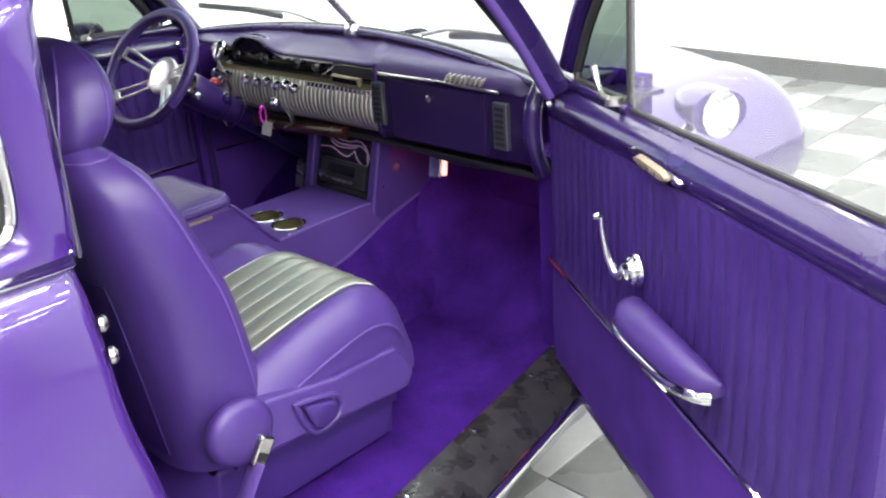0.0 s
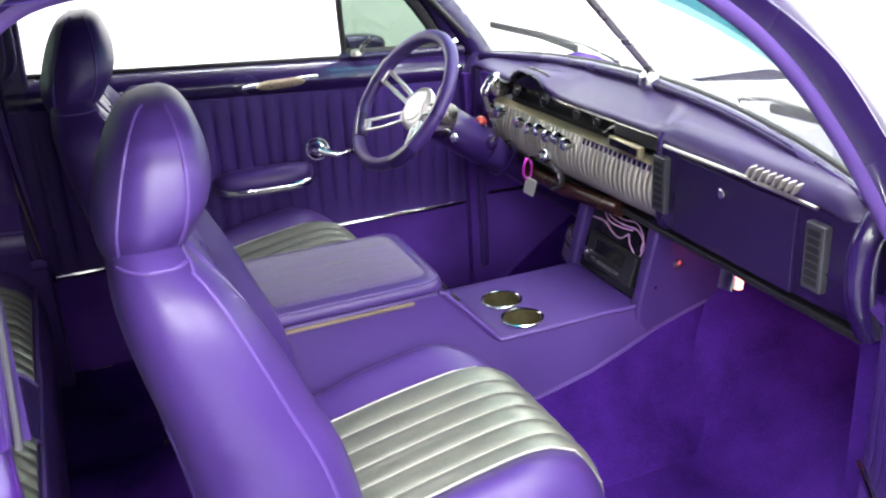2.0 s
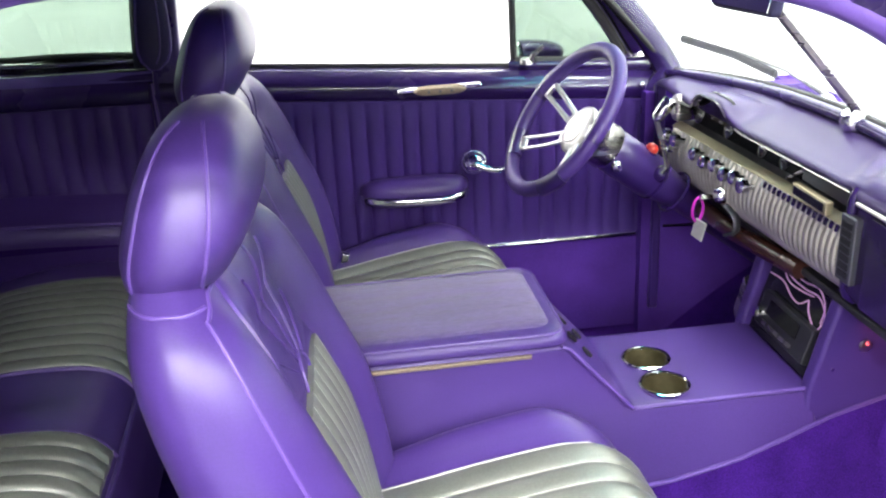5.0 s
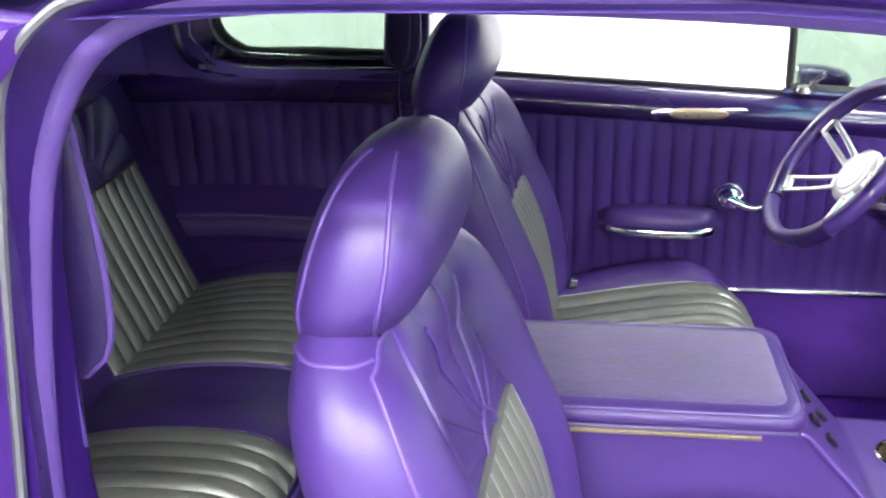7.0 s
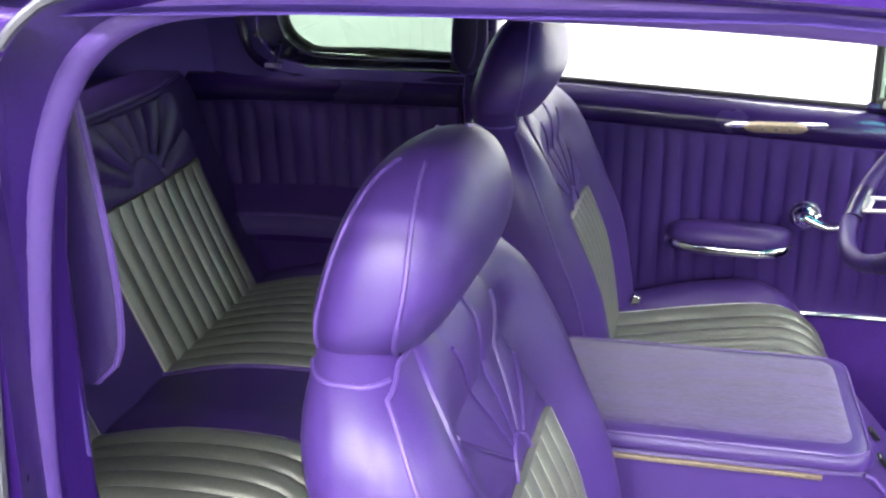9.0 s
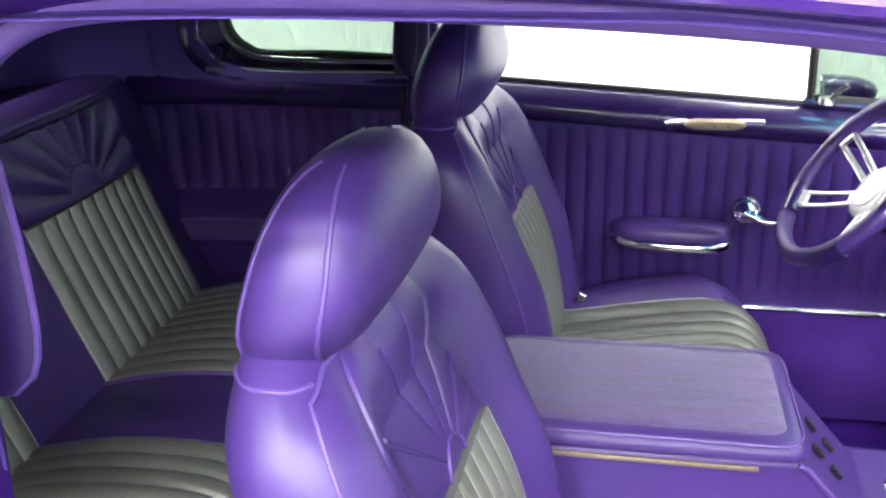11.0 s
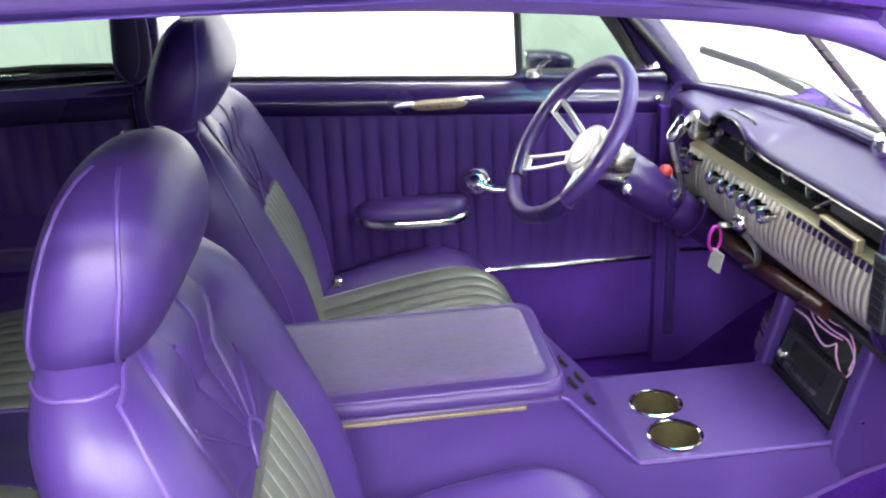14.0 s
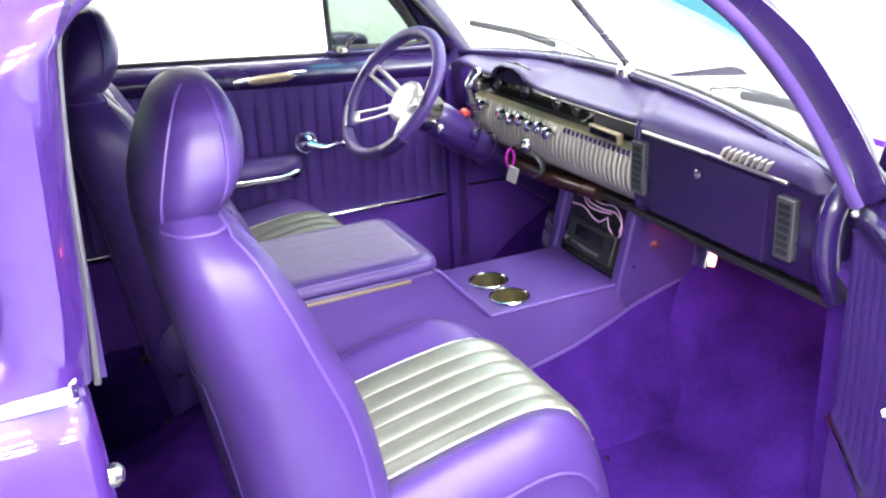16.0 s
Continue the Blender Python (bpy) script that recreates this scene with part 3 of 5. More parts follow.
for s in (-1, 1):
    part("kick_panel", sheet(B(), lambda u, v: Vector(((0.715 if s > 0 else 0.79) + (0.40 if s > 0 else 0.325) * u, s * (0.668 - 0.03 * u), 0.25 + 0.68 * v)), 6, 6, (0, s * 0.05, 0)), "doorcarpet" if s > 0 else "carpet", car)
    if s > 0:
        part("kick_panel_strip", sweep(B(), [(0.768, 0.662, 0.592), (1.0, 0.645, 0.588)], 0.005, 8), "chrome", car)
        part("kick_panel_bar", box(B(), (0.738, s * 0.668 - 0.012, 0.37), (0.761, s * 0.668 + 0.012, 0.95)), "trim", car, bevel=0.005)

# sill of the open door
part("sill_plate", sheet(B(), lambda u, v: Vector((-0.40 + 1.25 * u, SY(-0.40 + 1.25 * u) - 0.125 * v, FL + 0.012 - 0.05 * v ** 2)), 30, 8, (0, 0, -0.03)), "scuffed", car, "scuffed black door sill plate")
part("sill_moulding", sweep(B(), [(x, SY(x) - 0.133, FL - 0.045) for x in np.linspace(-0.40, 0.85, 12)], 0.013, 10), "chrome", car)
part("rocker_panel", sheet(B(), lambda u, v: Vector((-0.40 + 1.25 * u, SY(-0.40 + 1.25 * u) - 0.137 + 0.09 * v, FL - 0.05 - 0.16 * v)), 20, 6, (0, 0.02, 0)), "paint", car)
for k, sx in enumerate((-0.1, 0.15, 0.40, 0.65)):
    lathe(bm := B(), [(0, 0), (0.007, 0), (0.006, 0.003), (0, 0.004)], 10, Matrix.Translation((sx, SY(sx) - 0.02, FL + 0.010)))
    part("sill_screw", bm, "chrome", car)

# road wheels under the body
for wx in (1.42, -1.22):
    for s in (-1, 1):
        hub = part("wheel", lathe(B(), [(0, 0.0), (0.16, 0.0), (0.175, 0.02), (0.17, -0.16), (0, -0.16)], 28, Matrix.Translation((wx, s * 0.74, 0.315)) @ aim((0, s, 0))), "polish", car)
        part("tyre", lathe(B(), [(0.18, 0.0), (0.25, 0.012), (0.30, 0.0), (0.315, -0.04), (0.315, -0.13), (0.30, -0.17), (0.18, -0.17)], 36, Matrix.Translation((wx, s * 0.74, 0.315)) @ aim((0, s, 0)), caps=False), "rubber", hub)

# windscreen, cowl and bonnet
def screen(u, v, s, off=0.0):
    """The lower edge sweeps back from the centre; the upper edge lies under the roof."""
    y = 0.70 * u
    xb = 0.862 - 0.075 * u ** 2
    zb = 1.022 - 0.05 * u ** 2
    xt = 0.50 - 0.07 * u ** 2
    zt = 1.425 - 0.065 * u ** 2
    return Vector((xb + (xt - xb) * v + off, s * (y * (1 - 0.03 * v)), zb + (zt - zb) * v + off * 0.5))
for s in (-1, 1):
    part("windscreen_pane", sheet(B(), lambda u, v: screen(u, v * 0.54, s), 10, 8), "clear", car).visible_shadow = False
    part("windscreen_sun_band", sheet(B(), lambda u, v: screen(u, 0.54 + 0.06 * v, s), 10, 2), "bandsoft", car, "pale edge of the blue-green sun band").visible_shadow = False
    part("windscreen_sun_band", sheet(B(), lambda u, v: screen(u, 0.60 + 0.40 * v, s), 10, 2), "band", car, "blue-green sun band of the windscreen").visible_shadow = False
    part("windscreen_lower_rubber", sweep(B(), [screen(k / 12, 0.0, s) for k in range(13)], 0.007, 8), "rubber", car)
    part("windscreen_lower_garnish", sweep(B(), [screen(k / 12, 0.0, s) + Vector((-0.018, 0, -0.006)) for k in range(13)], 0.011, 10), "dashpaint", car)
    part("windscreen_header", sweep(B(), [screen(k / 12, 1.0, s) + Vector((-0.02, 0, -0.005)) for k in range(13)], 0.026, 10), "paint", car)
    part("windscreen_side_rubber", sweep(B(), [screen(1.0, k / 8, s) for k in range(9)], 0.007, 8), "rubber", car)
part("windscreen_divider", sweep(B(), [screen(0, k / 6, 1) for k in range(7)], 0.011, 8), "brushed", car)
lathe(bm := B(), [(0, 0), (0.022, 0), (0.022, 0.016), (0.012, 0.028), (0, 0.028)], 14, Matrix.Translation((0.845, 0, 1.01)) @ pose(0, 0, 0, 0, -30, 0))
part("divider_boot", bm, "chrome", car)


def bonnet(u, v):
    x = 0.88 + 0.98 * u
    s = 2 * v - 1
    half = 0.74 - 0.12 * u
    crown = 0.10 * (1 - abs(s) ** 2.2)
    return Vector((x - 0.12 * (abs(s) ** 2) * (1 - u), half * s, 0.825 + crown * (1 - 0.25 * u) - 0.07 * u ** 2.5))


part("bonnet", sheet(B(), bonnet, 24, 24), "paint", car, "long purple bonnet with a crowned centre")
for s in (-1, 1):
    def wing(u, v):
        x = 0.74 + 1.14 * u
        a = math.pi * (0.0 + 0.66 * v)
        nose = max(0.0, (u - 0.82) / 0.18)
        rr = 0.22 * (1 - 0.55 * nose ** 2.2)
        return Vector((x - 0.05 * nose * v, s * (0.62 + 0.05 * nose + rr * 1.15 * math.sin(a)), 0.60 - 0.02 * nose + (0.25 - 0.03 * u - 0.13 * nose ** 2.2) * math.cos(a)))
    part("front_wing", sheet(B(), wing, 26, 14), "paint", car, "rounded purple front wing")
    # wipers
    bm = B()
    lathe(bm, [(0, 0), (0.020, 0), (0.018, 0.016), (0.009, 0.028), (0, 0.028)], 12, Matrix.Translation((0.905, s * 0.20, 0.985)))
    part("wiper_pivot", bm, "chrome", car)
    part("wiper_arm", sweep(B(), [(0.905, s * 0.20, 1.012), (0.88, s * 0.32, 1.040), (0.845, s * 0.47, 1.052)], [0.006, 0.005, 0.004], 8), "brushed", car)
    part("wiper_blade", sweep(B(), [(0.868, s * 0.34, 1.028), (0.842, s * 0.48, 1.044), (0.795, s * 0.66, 1.052)], 0.006, 6, 1.6), "rubber", car)

# ---- doors ----
HINGE_L, HINGE_R, OPEN = (0.75, 0.70, 0.0), (0.755, -0.735, 0.0), 57.0
DL = 1.145


def car_door(s, at, turn, label):
    """A car door in its own frame: x forward from the hinge, y outward times s, z from the ground."""
    t = thing("car_door", label, "", "", at, (0, 0, turn))
    t.parent = car
    X = lambda x: x - 0.75
    trim = lambda x: TRIM(x + 0.75)
    belt = lambda x: BELT(x + 0.75)
    # shell
    bm = B()
    loft(bm, [[(x, s * 0.015, 0.25), (x, s * 0.015, belt(x) - 0.03), (x, s * 0.048, belt(x) - 0.006), (x, s * 0.062, belt(x) - 0.020), (x, s * 0.120, belt(x) - 0.11), (x, s * 0.165, 0.72), (x, s * 0.14, 0.40), (x, s * 0.11, 0.24)] for x in np.linspace(-DL, 0.0, 12)])
    part("shell", bm, "paint", t, bevel=0.006)
    # pleated upper trim
    zb = 0.572
    n = round(DL / 0.041)
    bm = B()
    sheet(bm, lambda u, v: Vector((-DL * u, s * (-0.004 - pleat(u * n, 1.0, 0.007) * min(1, 8 * v, 10 * (1 - v))), zb + (trim(-DL * u) - zb) * v)), n * 8, 14, (0, s * 0.018, 0))
    part("pleated_trim", bm, "trim", t, "vertically pleated purple vinyl trim")
    # chrome strip and carpet below
    part("chrome_strip", sweep(B(), [(-0.0, -s * 0.008, zb - 0.006), (-DL + 0.02, -s * 0.008, zb + 0.004)], 0.006, 8), "chrome", t)
    part("lower_carpet", sheet(B(), lambda u, v: Vector((-DL * u, -s * (0.002 + 0.003 * math.sin(math.pi * v)), 0.31 + (zb - 0.012 - 0.31) * v)), 20, 8, (0, s * 0.015, 0)), "doorcarpet", t)
    # painted garnish rail under the window
    part("garnish_rail", sheet(B(), lambda u, v: Vector((-DL * u, s * (0.004 - 0.017 * math.sin(math.pi * v) + 0.03 * v * v), trim(-DL * u) + 0.070 * v)), 24, 10, (0, s * 0.012, 0)), "doorpaint", t, "glossy deep purple window garnish rail")
    part("window_felt", sweep(B(), [(X(0.40), s * 0.040, belt(X(0.40)) + 0.001), (-DL + 0.01, s * 0.040, belt(-DL) + 0.001)], 0.006, 8), "rubber", t)
    # inside handle
    zh = 0.973
    sx, sz = (0.0, 0.0) if s > 0 else (-0.045, -0.035)
    al = 0.255 if s > 0 else 0.315
    x0, x1 = X(0.13) + sx, X(0.325) + sx
    mid = (x0 + x1) / 2
    bm = loft(B(), [[(mid + q * (x1 - x0) / 2, -s * (0.013 + d), zh + 0.002 * q + h * r) for d, r in ((0.0, -1), (0.006, -0.7), (0.007, 0), (0.006, 0.7), (0.0, 1))] for q, h in ((-1.0, 0.003), (-0.96, 0.0055), (-0.7, 0.006), (0.7, 0.006), (0.96, 0.0055), (1.0, 0.003))])
    h = part("door_handle", bm, "chrome", t, "long polished door pull handle")
    bm = loft(B(), [[(mid + q * 0.060, -s * (0.018 + d), zh - 0.003 + hh * r) for d, r in ((0.0, -1), (0.006, -0.8), (0.009, -0.2), (0.008, 0.5), (0.0, 1))] for q, hh in ((-1.0, 0.003), (-0.86, 0.009), (-0.6, 0.0115), (0.6, 0.0115), (0.86, 0.009), (1.0, 0.003))])
    part("handle_grip", bm, "rope", h, "worn champagne centre plate")
    for k in range(3):
        lathe(bm := B(), [(0, 0), (0.0035, 0), (0.003, 0.002), (0, 0.002)], 8, Matrix.Translation((mid + 0.026 * (k - 1), -s * 0.0265, zh - 0.005)) @ aim((0, -s, 0)))
        part("handle_stud", bm, "gunmetal", t)
    # window winder
    cx, cz = X(0.302) + sx, 0.79 + sz
    bm = B()
    lathe(bm, [(0, 0), (0.029, 0), (0.032, 0.004), (0.030, 0.010), (0.023, 0.010), (0.026, 0.015), (0.023, 0.021), (0.015, 0.020), (0.018, 0.026), (0.013, 0.031), (0, 0.030)], 24, Matrix.Translation((cx, -s * 0.008, cz)) @ aim((0, -s, 0)))
    c = part("window_winder", bm, "chrome", t)
    bm = B()
    end = (cx + 0.085, -s * 0.055, cz - 0.004) if s > 0 else (cx + 0.045, -s * 0.06, cz + 0.095)
    if s > 0:
        arm = curve([(cx, -s * 0.032, cz), ((cx + end[0]) / 2, -s * 0.045, cz - 0.014), end], 6)
    else:
        arm = curve([(cx, 0.030, cz), (cx + 0.022, 0.040, cz - 0.014), (cx + 0.040, 0.048, cz + 0.012), (cx + 0.047, 0.055, cz + 0.055), end], 5)
    sweep(bm, arm, [0.0105 - 0.005 * i / len(arm) for i in range(len(arm))], 10)
    part("winder_arm", bm, "chrome", t)
    bm = B()
    k = 1.0 if s > 0 else 0.6
    lathe(bm, [(0, 0), (0.009 * k, 0), (0.012 * k, 0.012 * k), (0.008 * k, 0.024 * k), (0, 0.026 * k)], 12, Matrix.Translation((end[0], end[1], end[2])) @ aim((0, -s, 0)))
    part("winder_knob", bm, "chrome", t)
    # armrest
    rings = []
    for k in range(15):
        u = k / 14
        x = X(0.285) + sx * 0.6 - al * u
        e = max(0.0, 1 - abs(2 * u - 1) ** 3.5) ** 0.5
        d, hgt = 0.012 + 0.070 * e * (1 - 0.30 * u), 0.008 + 0.026 * e
        rings.append([(x, -s * (0.004 + d * (0.5 - 0.5 * math.cos(a)) if math.sin(a / 2) > 0 else 0), 0.735 + 1.4 * sz + hgt * math.sin(a) + (0.006 if math.sin(a) > 0 else 0)) for a in np.linspace(0, math.tau, 14, endpoint=False)])
    arm = part("armrest", loft(B(), rings), "leather", t, "padded purple armrest")
    bm = B()
    sweep(bm, [(X(0.285) + sx * 0.6 - al * u, -s * (0.016 + 0.072 * max(0.0, 1 - abs(2 * u - 1) ** 3.5) ** 0.5 * (1 - 0.30 * u)), 0.724 + 1.4 * sz) for u in np.linspace(0.005, 0.995, 30)], 0.0048, 8, 2.1)
    part("armrest_trim", bm, "chrome", t)
    lathe(bm := B(), [(0, 0), (0.007, 0), (0.006, 0.008), (0, 0.010)], 10, Matrix.Translation((X(0.712), -s * 0.010, 0.946)) @ aim((0, -s, 0.2)))
    part("door_pin", bm, "chrome", t)
    # window frame with quarter light
    post = [(X(0.415), s * 0.045, belt(X(0.415)) - 0.01), (X(0.405), s * 0.035, 1.345)]
    part("quarter_light_post", sweep(B(), post, 0.0085, 8, 1.0), "rubber", t)
    if s < 0:
        bm = B()
        bm.faces.new([bm.verts.new(p) for p in ((X(0.41), s * 0.042, belt(X(0.41))), (-DL + 0.03, s * 0.042, belt(-DL + 0.03)), (-DL + 0.05, s * 0.035, 1.27), (-DL + 0.15, s * 0.033, 1.325), (X(0.405), s * 0.033, 1.335))])
        part("window_pane", bm, "hazy", t, "raised clear window glass with a pale haze").visible_shadow = False
    front = [(X(0.69), 1.0), (X(0.665), 1.04), (X(0.62), 1.11), (X(0.56), 1.18), (X(0.50), 1.245), (X(0.45), 1.29), (X(0.415), 1.31)]
    fr = curve([(x, s * 0.040, z) for x, z in front], 5)
    part("window_frame", sweep(B(), [p + Vector((0.030, 0, 0.022)) for p in fr], 0.026, 10), "doorpaint", t)
    part("quarter_light_sill", sweep(B(), [(X(0.40), s * 0.036, belt(X(0.40)) + 0.002), (X(0.66), s * 0.036, belt(X(0.66)) + 0.003), (X(0.74), s * 0.030, belt(X(0.74)) + 0.006)], [0.011, 0.013, 0.020], 10), "doorpaint", t)
    low = [(X(0.415), s * 0.040, belt(X(0.415)) + 0.012), (X(0.67), s * 0.040, belt(X(0.67)) + 0.012)]
    q = part("quarter_light", sweep(B(), [low[0], low[1]] + fr[2:], 0.010, 8), "rubber", t)
    bm = B()
    bm.faces.new([bm.verts.new(p) for p in [low[0], low[1]] + fr[2:]])
    part("quarter_light_pane", bm, "tint", t).visible_shadow = False
    bm = B()
    sweep(bm, curve([(X(0.455), s * 0.025, belt(X(0.45)) + 0.012), (X(0.45), s * 0.0, belt(X(0.45)) + 0.03), (X(0.475), s * -0.004, belt(X(0.45)) + (0.050 if s > 0 else 0.075))], 6), [0.0055] * 12 + [0.007], 8)
    lathe(bm, [(0, 0), (0.016, 0), (0.014, 0.012), (0, 0.016)], 12, Matrix.Translation((X(0.44), s * 0.02, belt(X(0.44)) + 0.008)))
    part("quarter_light_latch", bm, "brushed", t)
    # outside mirror
    mx, my, mz = (X(0.455), 0.165, 1.003) if s > 0 else (X(0.44), 0.235, 0.962)
    bm = B()
    rings = []
    for k in range(13):
        u = k / 12
        r = (0.042 if s > 0 else 0.055) * (1 - u ** 2.4) ** 0.5 + 0.002
        rings.append([(mx + (0.115 if s > 0 else 0.15) * u, s * (my + r * math.cos(a)), mz + 0.8 * r * math.sin(a)) for a in np.linspace(0, math.tau, 20, endpoint=False)])
    mirror = part("door_mirror", loft(B(), rings), "paint", t, "purple teardrop door mirror")
    rg = 0.035 if s > 0 else 0.047
    lathe(bm, [(0, 0), (rg, 0), (rg, 0.003), (0, 0.004)], 24, Matrix.Translation((mx - 0.004, s * my, mz)) @ aim((-1, 0, 0)) @ Matrix.Diagonal((0.8, 1, 1, 1)))
    part("mirror_glass", bm, "mirror", t)
    bm = B()
    sweep(bm, [(mx + 0.04, s * (my - 0.085), mz - 0.06), (mx + 0.05, s * (my - 0.02), mz - 0.03)], 0.012, 8)
    part("mirror_stem", bm, "chrome", t)
    return t


M["doorpaint"] = M["dashpaint"]
car_door(1, HINGE_L, 0, "closed driver door with pleated purple trim and chrome winder")
car_door(-1, HINGE_R, OPEN, "open passenger door with pleated purple trim and chrome handles")

# rear side trims
for s in (1, -1):
    t = thing("rear_side_trim", "pleated purple rear side trim with a padded ledge", "side trim", "rear side trims", (-0.42, s * 0.70, FL))
    n = 15
    trim = lambda x: 0.982 - 0.01 * x
    bend = lambda x: -0.05 * max(0, (-x - 0.30) / 0.35) ** 2
    bm = sheet(B(), lambda u, v: Vector((-0.64 * u, s * (bend(-0.64 * u) - pleat(u * n, 1.0, 0.007) * min(1, 8 * v, 10 * (1 - v))), 0.47 + (trim(-0.64 * u) - FL - 0.47) * v)), n * 8, 12, (0, s * 0.018, 0))
    part("pleated_trim", bm, "trim", t)
    bm = sheet(B(), lambda u, v: Vector((-0.64 * u, s * (bend(-0.64 * u) - 0.075 * math.sin(math.pi * (0.02 + 0.55 * v))), 0.475 - 0.10 * v + 0.02 * math.sin(2.5 * u))), 20, 10)
    part("padded_ledge", bm, "leather", t)
    part("lower_panel", sheet(B(), lambda u, v: Vector((-0.64 * u, s * (bend(-0.64 * u) - 0.06 + 0.02 * v), 0.375 - 0.375 * v)), 12, 6), "trim", t)
    part("garnish_rail", sheet(B(), lambda u, v: Vector((-0.62 * u, s * (bend(-0.62 * u) + 0.006 - 0.017 * math.sin(math.pi * v) + 0.025 * v), trim(-0.62 * u) - FL + 0.060 * v)), 20, 8, (0, s * 0.01, 0)), "dashpaint", t)
    part("piping", sweep(B(), [(-0.64 * u, s * (bend(-0.64 * u) - 0.074), 0.425 + 0.02 * math.sin(2.5 * u)) for u in np.linspace(0, 1, 20)], 0.004, 6), "piping", t)

# ---- front seats ----
XC = [(0.16, 0.034), (0.36, 0.011), (0.48, -0.014), (0.58, -0.056), (0.66, -0.090), (0.73, -0.128), (0.77, -0.170), (0.80, -0.214)]
XB = [(0.16, -0.185), (0.50, -0.231), (0.70, -0.268), (0.80, -0.258)]
HW = [(0.16, 0.250), (0.40, 0.257), (0.55, 0.263), (0.65, 0.261), (0.72, 0.244), (0.76, 0.207), (0.785, 0.168), (0.80, 0.125)]
SKEW = 0.035
SUN = 0.572          # height of the straight upper edge of the insert, where the rays meet
RAYS = (-76, -51, -25, 0, 25, 51, 76)


def silver_seams(t, name, line, n):
    """Pale welts between the channels of an insert; line(u, k) gives a place along seam u."""
    for k in range(n + 1):
        part(name, sweep(B(), [line(k / n, j / 10) for j in range(11)], 0.0019, 6), "seam", t)


def back_front(y, z):
    """The front of a seat's backrest: two bolsters with a hollow between them."""
    sink = 0.050 * min(1, max(0, (0.785 - z) / 0.10))
    hollow = 1 - math.exp(-(((abs(y) - 0.205) / 0.050) ** 2)) if abs(y) < 0.205 else 0.0
    return ease(XC, z) - sink * hollow + SKEW * y


def back_edge(s, z):
    """The front of the backrest with its rounded sides, s from -1 to 1 across."""
    y = ease(HW, z) * s
    mid = (ease(XC, z) + ease(XB, z)) / 2
    return Vector((mid + (back_front(y, z) - mid) * (1 - abs(s) ** 6) ** 0.5, y, z))


def back_face(y, z):
    """How far forward the rounded front lies at y and z."""
    s = min(0.995, abs(y) / ease(HW, z))
    mid = (ease(XC, z) + ease(XB, z)) / 2
    return mid + (back_front(y, z) - mid) * (1 - s ** 6) ** 0.5


def back_skin(s, z):
    """The rear of the backrest, s from -1 to 1 across."""
    mid = (ease(XC, z) + ease(XB, z)) / 2
    y = ease(HW, z) * s
    return Vector((mid + (ease(XB, z) - mid) * (1 - abs(s) ** 5) ** 0.5 + SKEW * y, y, z))


def fan_edge(side, z):
    """The seam between the inner panel and a bolster; side is -1 or 1. The panel leans out under the headrest."""
    half = ease([(0.20, 0.130), (0.572, 0.132), (0.64, 0.140), (0.70, 0.142), (0.74, 0.124), (0.765, 0.100), (0.80, 0.070)], z)
    return side * half - ease([(0.20, 0.0), (0.572, 0.004), (0.64, 0.032), (0.70, 0.046), (0.74, 0.041), (0.77, 0.035), (0.80, 0.030)], z)


def fan_face(y, z):
    """The upper inner panel: stuffed lobes between tucks that spread from a half round over the insert."""
    r, ang = math.hypot(y, z - SUN), math.degrees(math.atan2(y, z - SUN))
    off = min(abs(ang - q) for q in RAYS)
    d = r * math.sin(math.radians(min(off, 40)))
    lobe = (1 - math.exp(-d / 0.011)) * min(1, r / 0.10) if r > 0.034 else 0.55
    rim = 1 - 0.9 * math.exp(-(((r - 0.034) / 0.004) ** 2))
    edge = 1 - math.exp(-max(0.0, min(fan_edge(1, z) - y, y - fan_edge(-1, z), 0.780 - z, z - SUN + 0.004)) / 0.010)
    return Vector((back_face(y, z) - 0.001 + 0.0075 * edge + 0.0026 * lobe * rim * edge + 0.0010 * noise.noise((y * 22, z * 15, 2.0)) * edge, y, z))


def cushion_place(u, y):
    """The top of a seat's cushion: u from the back to the rounded front."""
    x = -0.11 + u * (0.505 - 0.055 * (abs(y) / 0.26) ** 4)
    base = ease([(0.0, 0.268), (0.25, 0.288), (0.50, 0.312), (0.74, 0.330), (0.84, 0.327), (0.91, 0.308), (0.96, 0.272), (1.0, 0.205)], u)
    bolster = 0.044 * math.exp(-(((abs(y) - 0.205) / 0.050) ** 2)) * min(1, max(0, (1.0 - u) / 0.28)) * min(1, 0.55 + u)
    return Vector((x, y, base + bolster))


HEAD_F = [(-0.05, -0.188), (0.0, -0.166), (0.12, -0.147), (0.3, -0.130), (0.5, -0.125), (0.7, -0.129), (0.86, -0.138), (0.94, -0.147), (0.985, -0.157), (1.0, -0.166)]
HEAD_B = [(-0.05, -0.226), (0.0, -0.249), (0.12, -0.270), (0.3, -0.276), (0.5, -0.266), (0.7, -0.250), (0.86, -0.232), (0.94, -0.218), (0.985, -0.203), (1.0, -0.192)]
HEAD_W = [(-0.05, 0.055), (0.0, 0.098), (0.12, 0.136), (0.3, 0.157), (0.5, 0.154), (0.7, 0.141), (0.86, 0.118), (0.94, 0.094), (0.985, 0.066), (1.0, 0.036)]


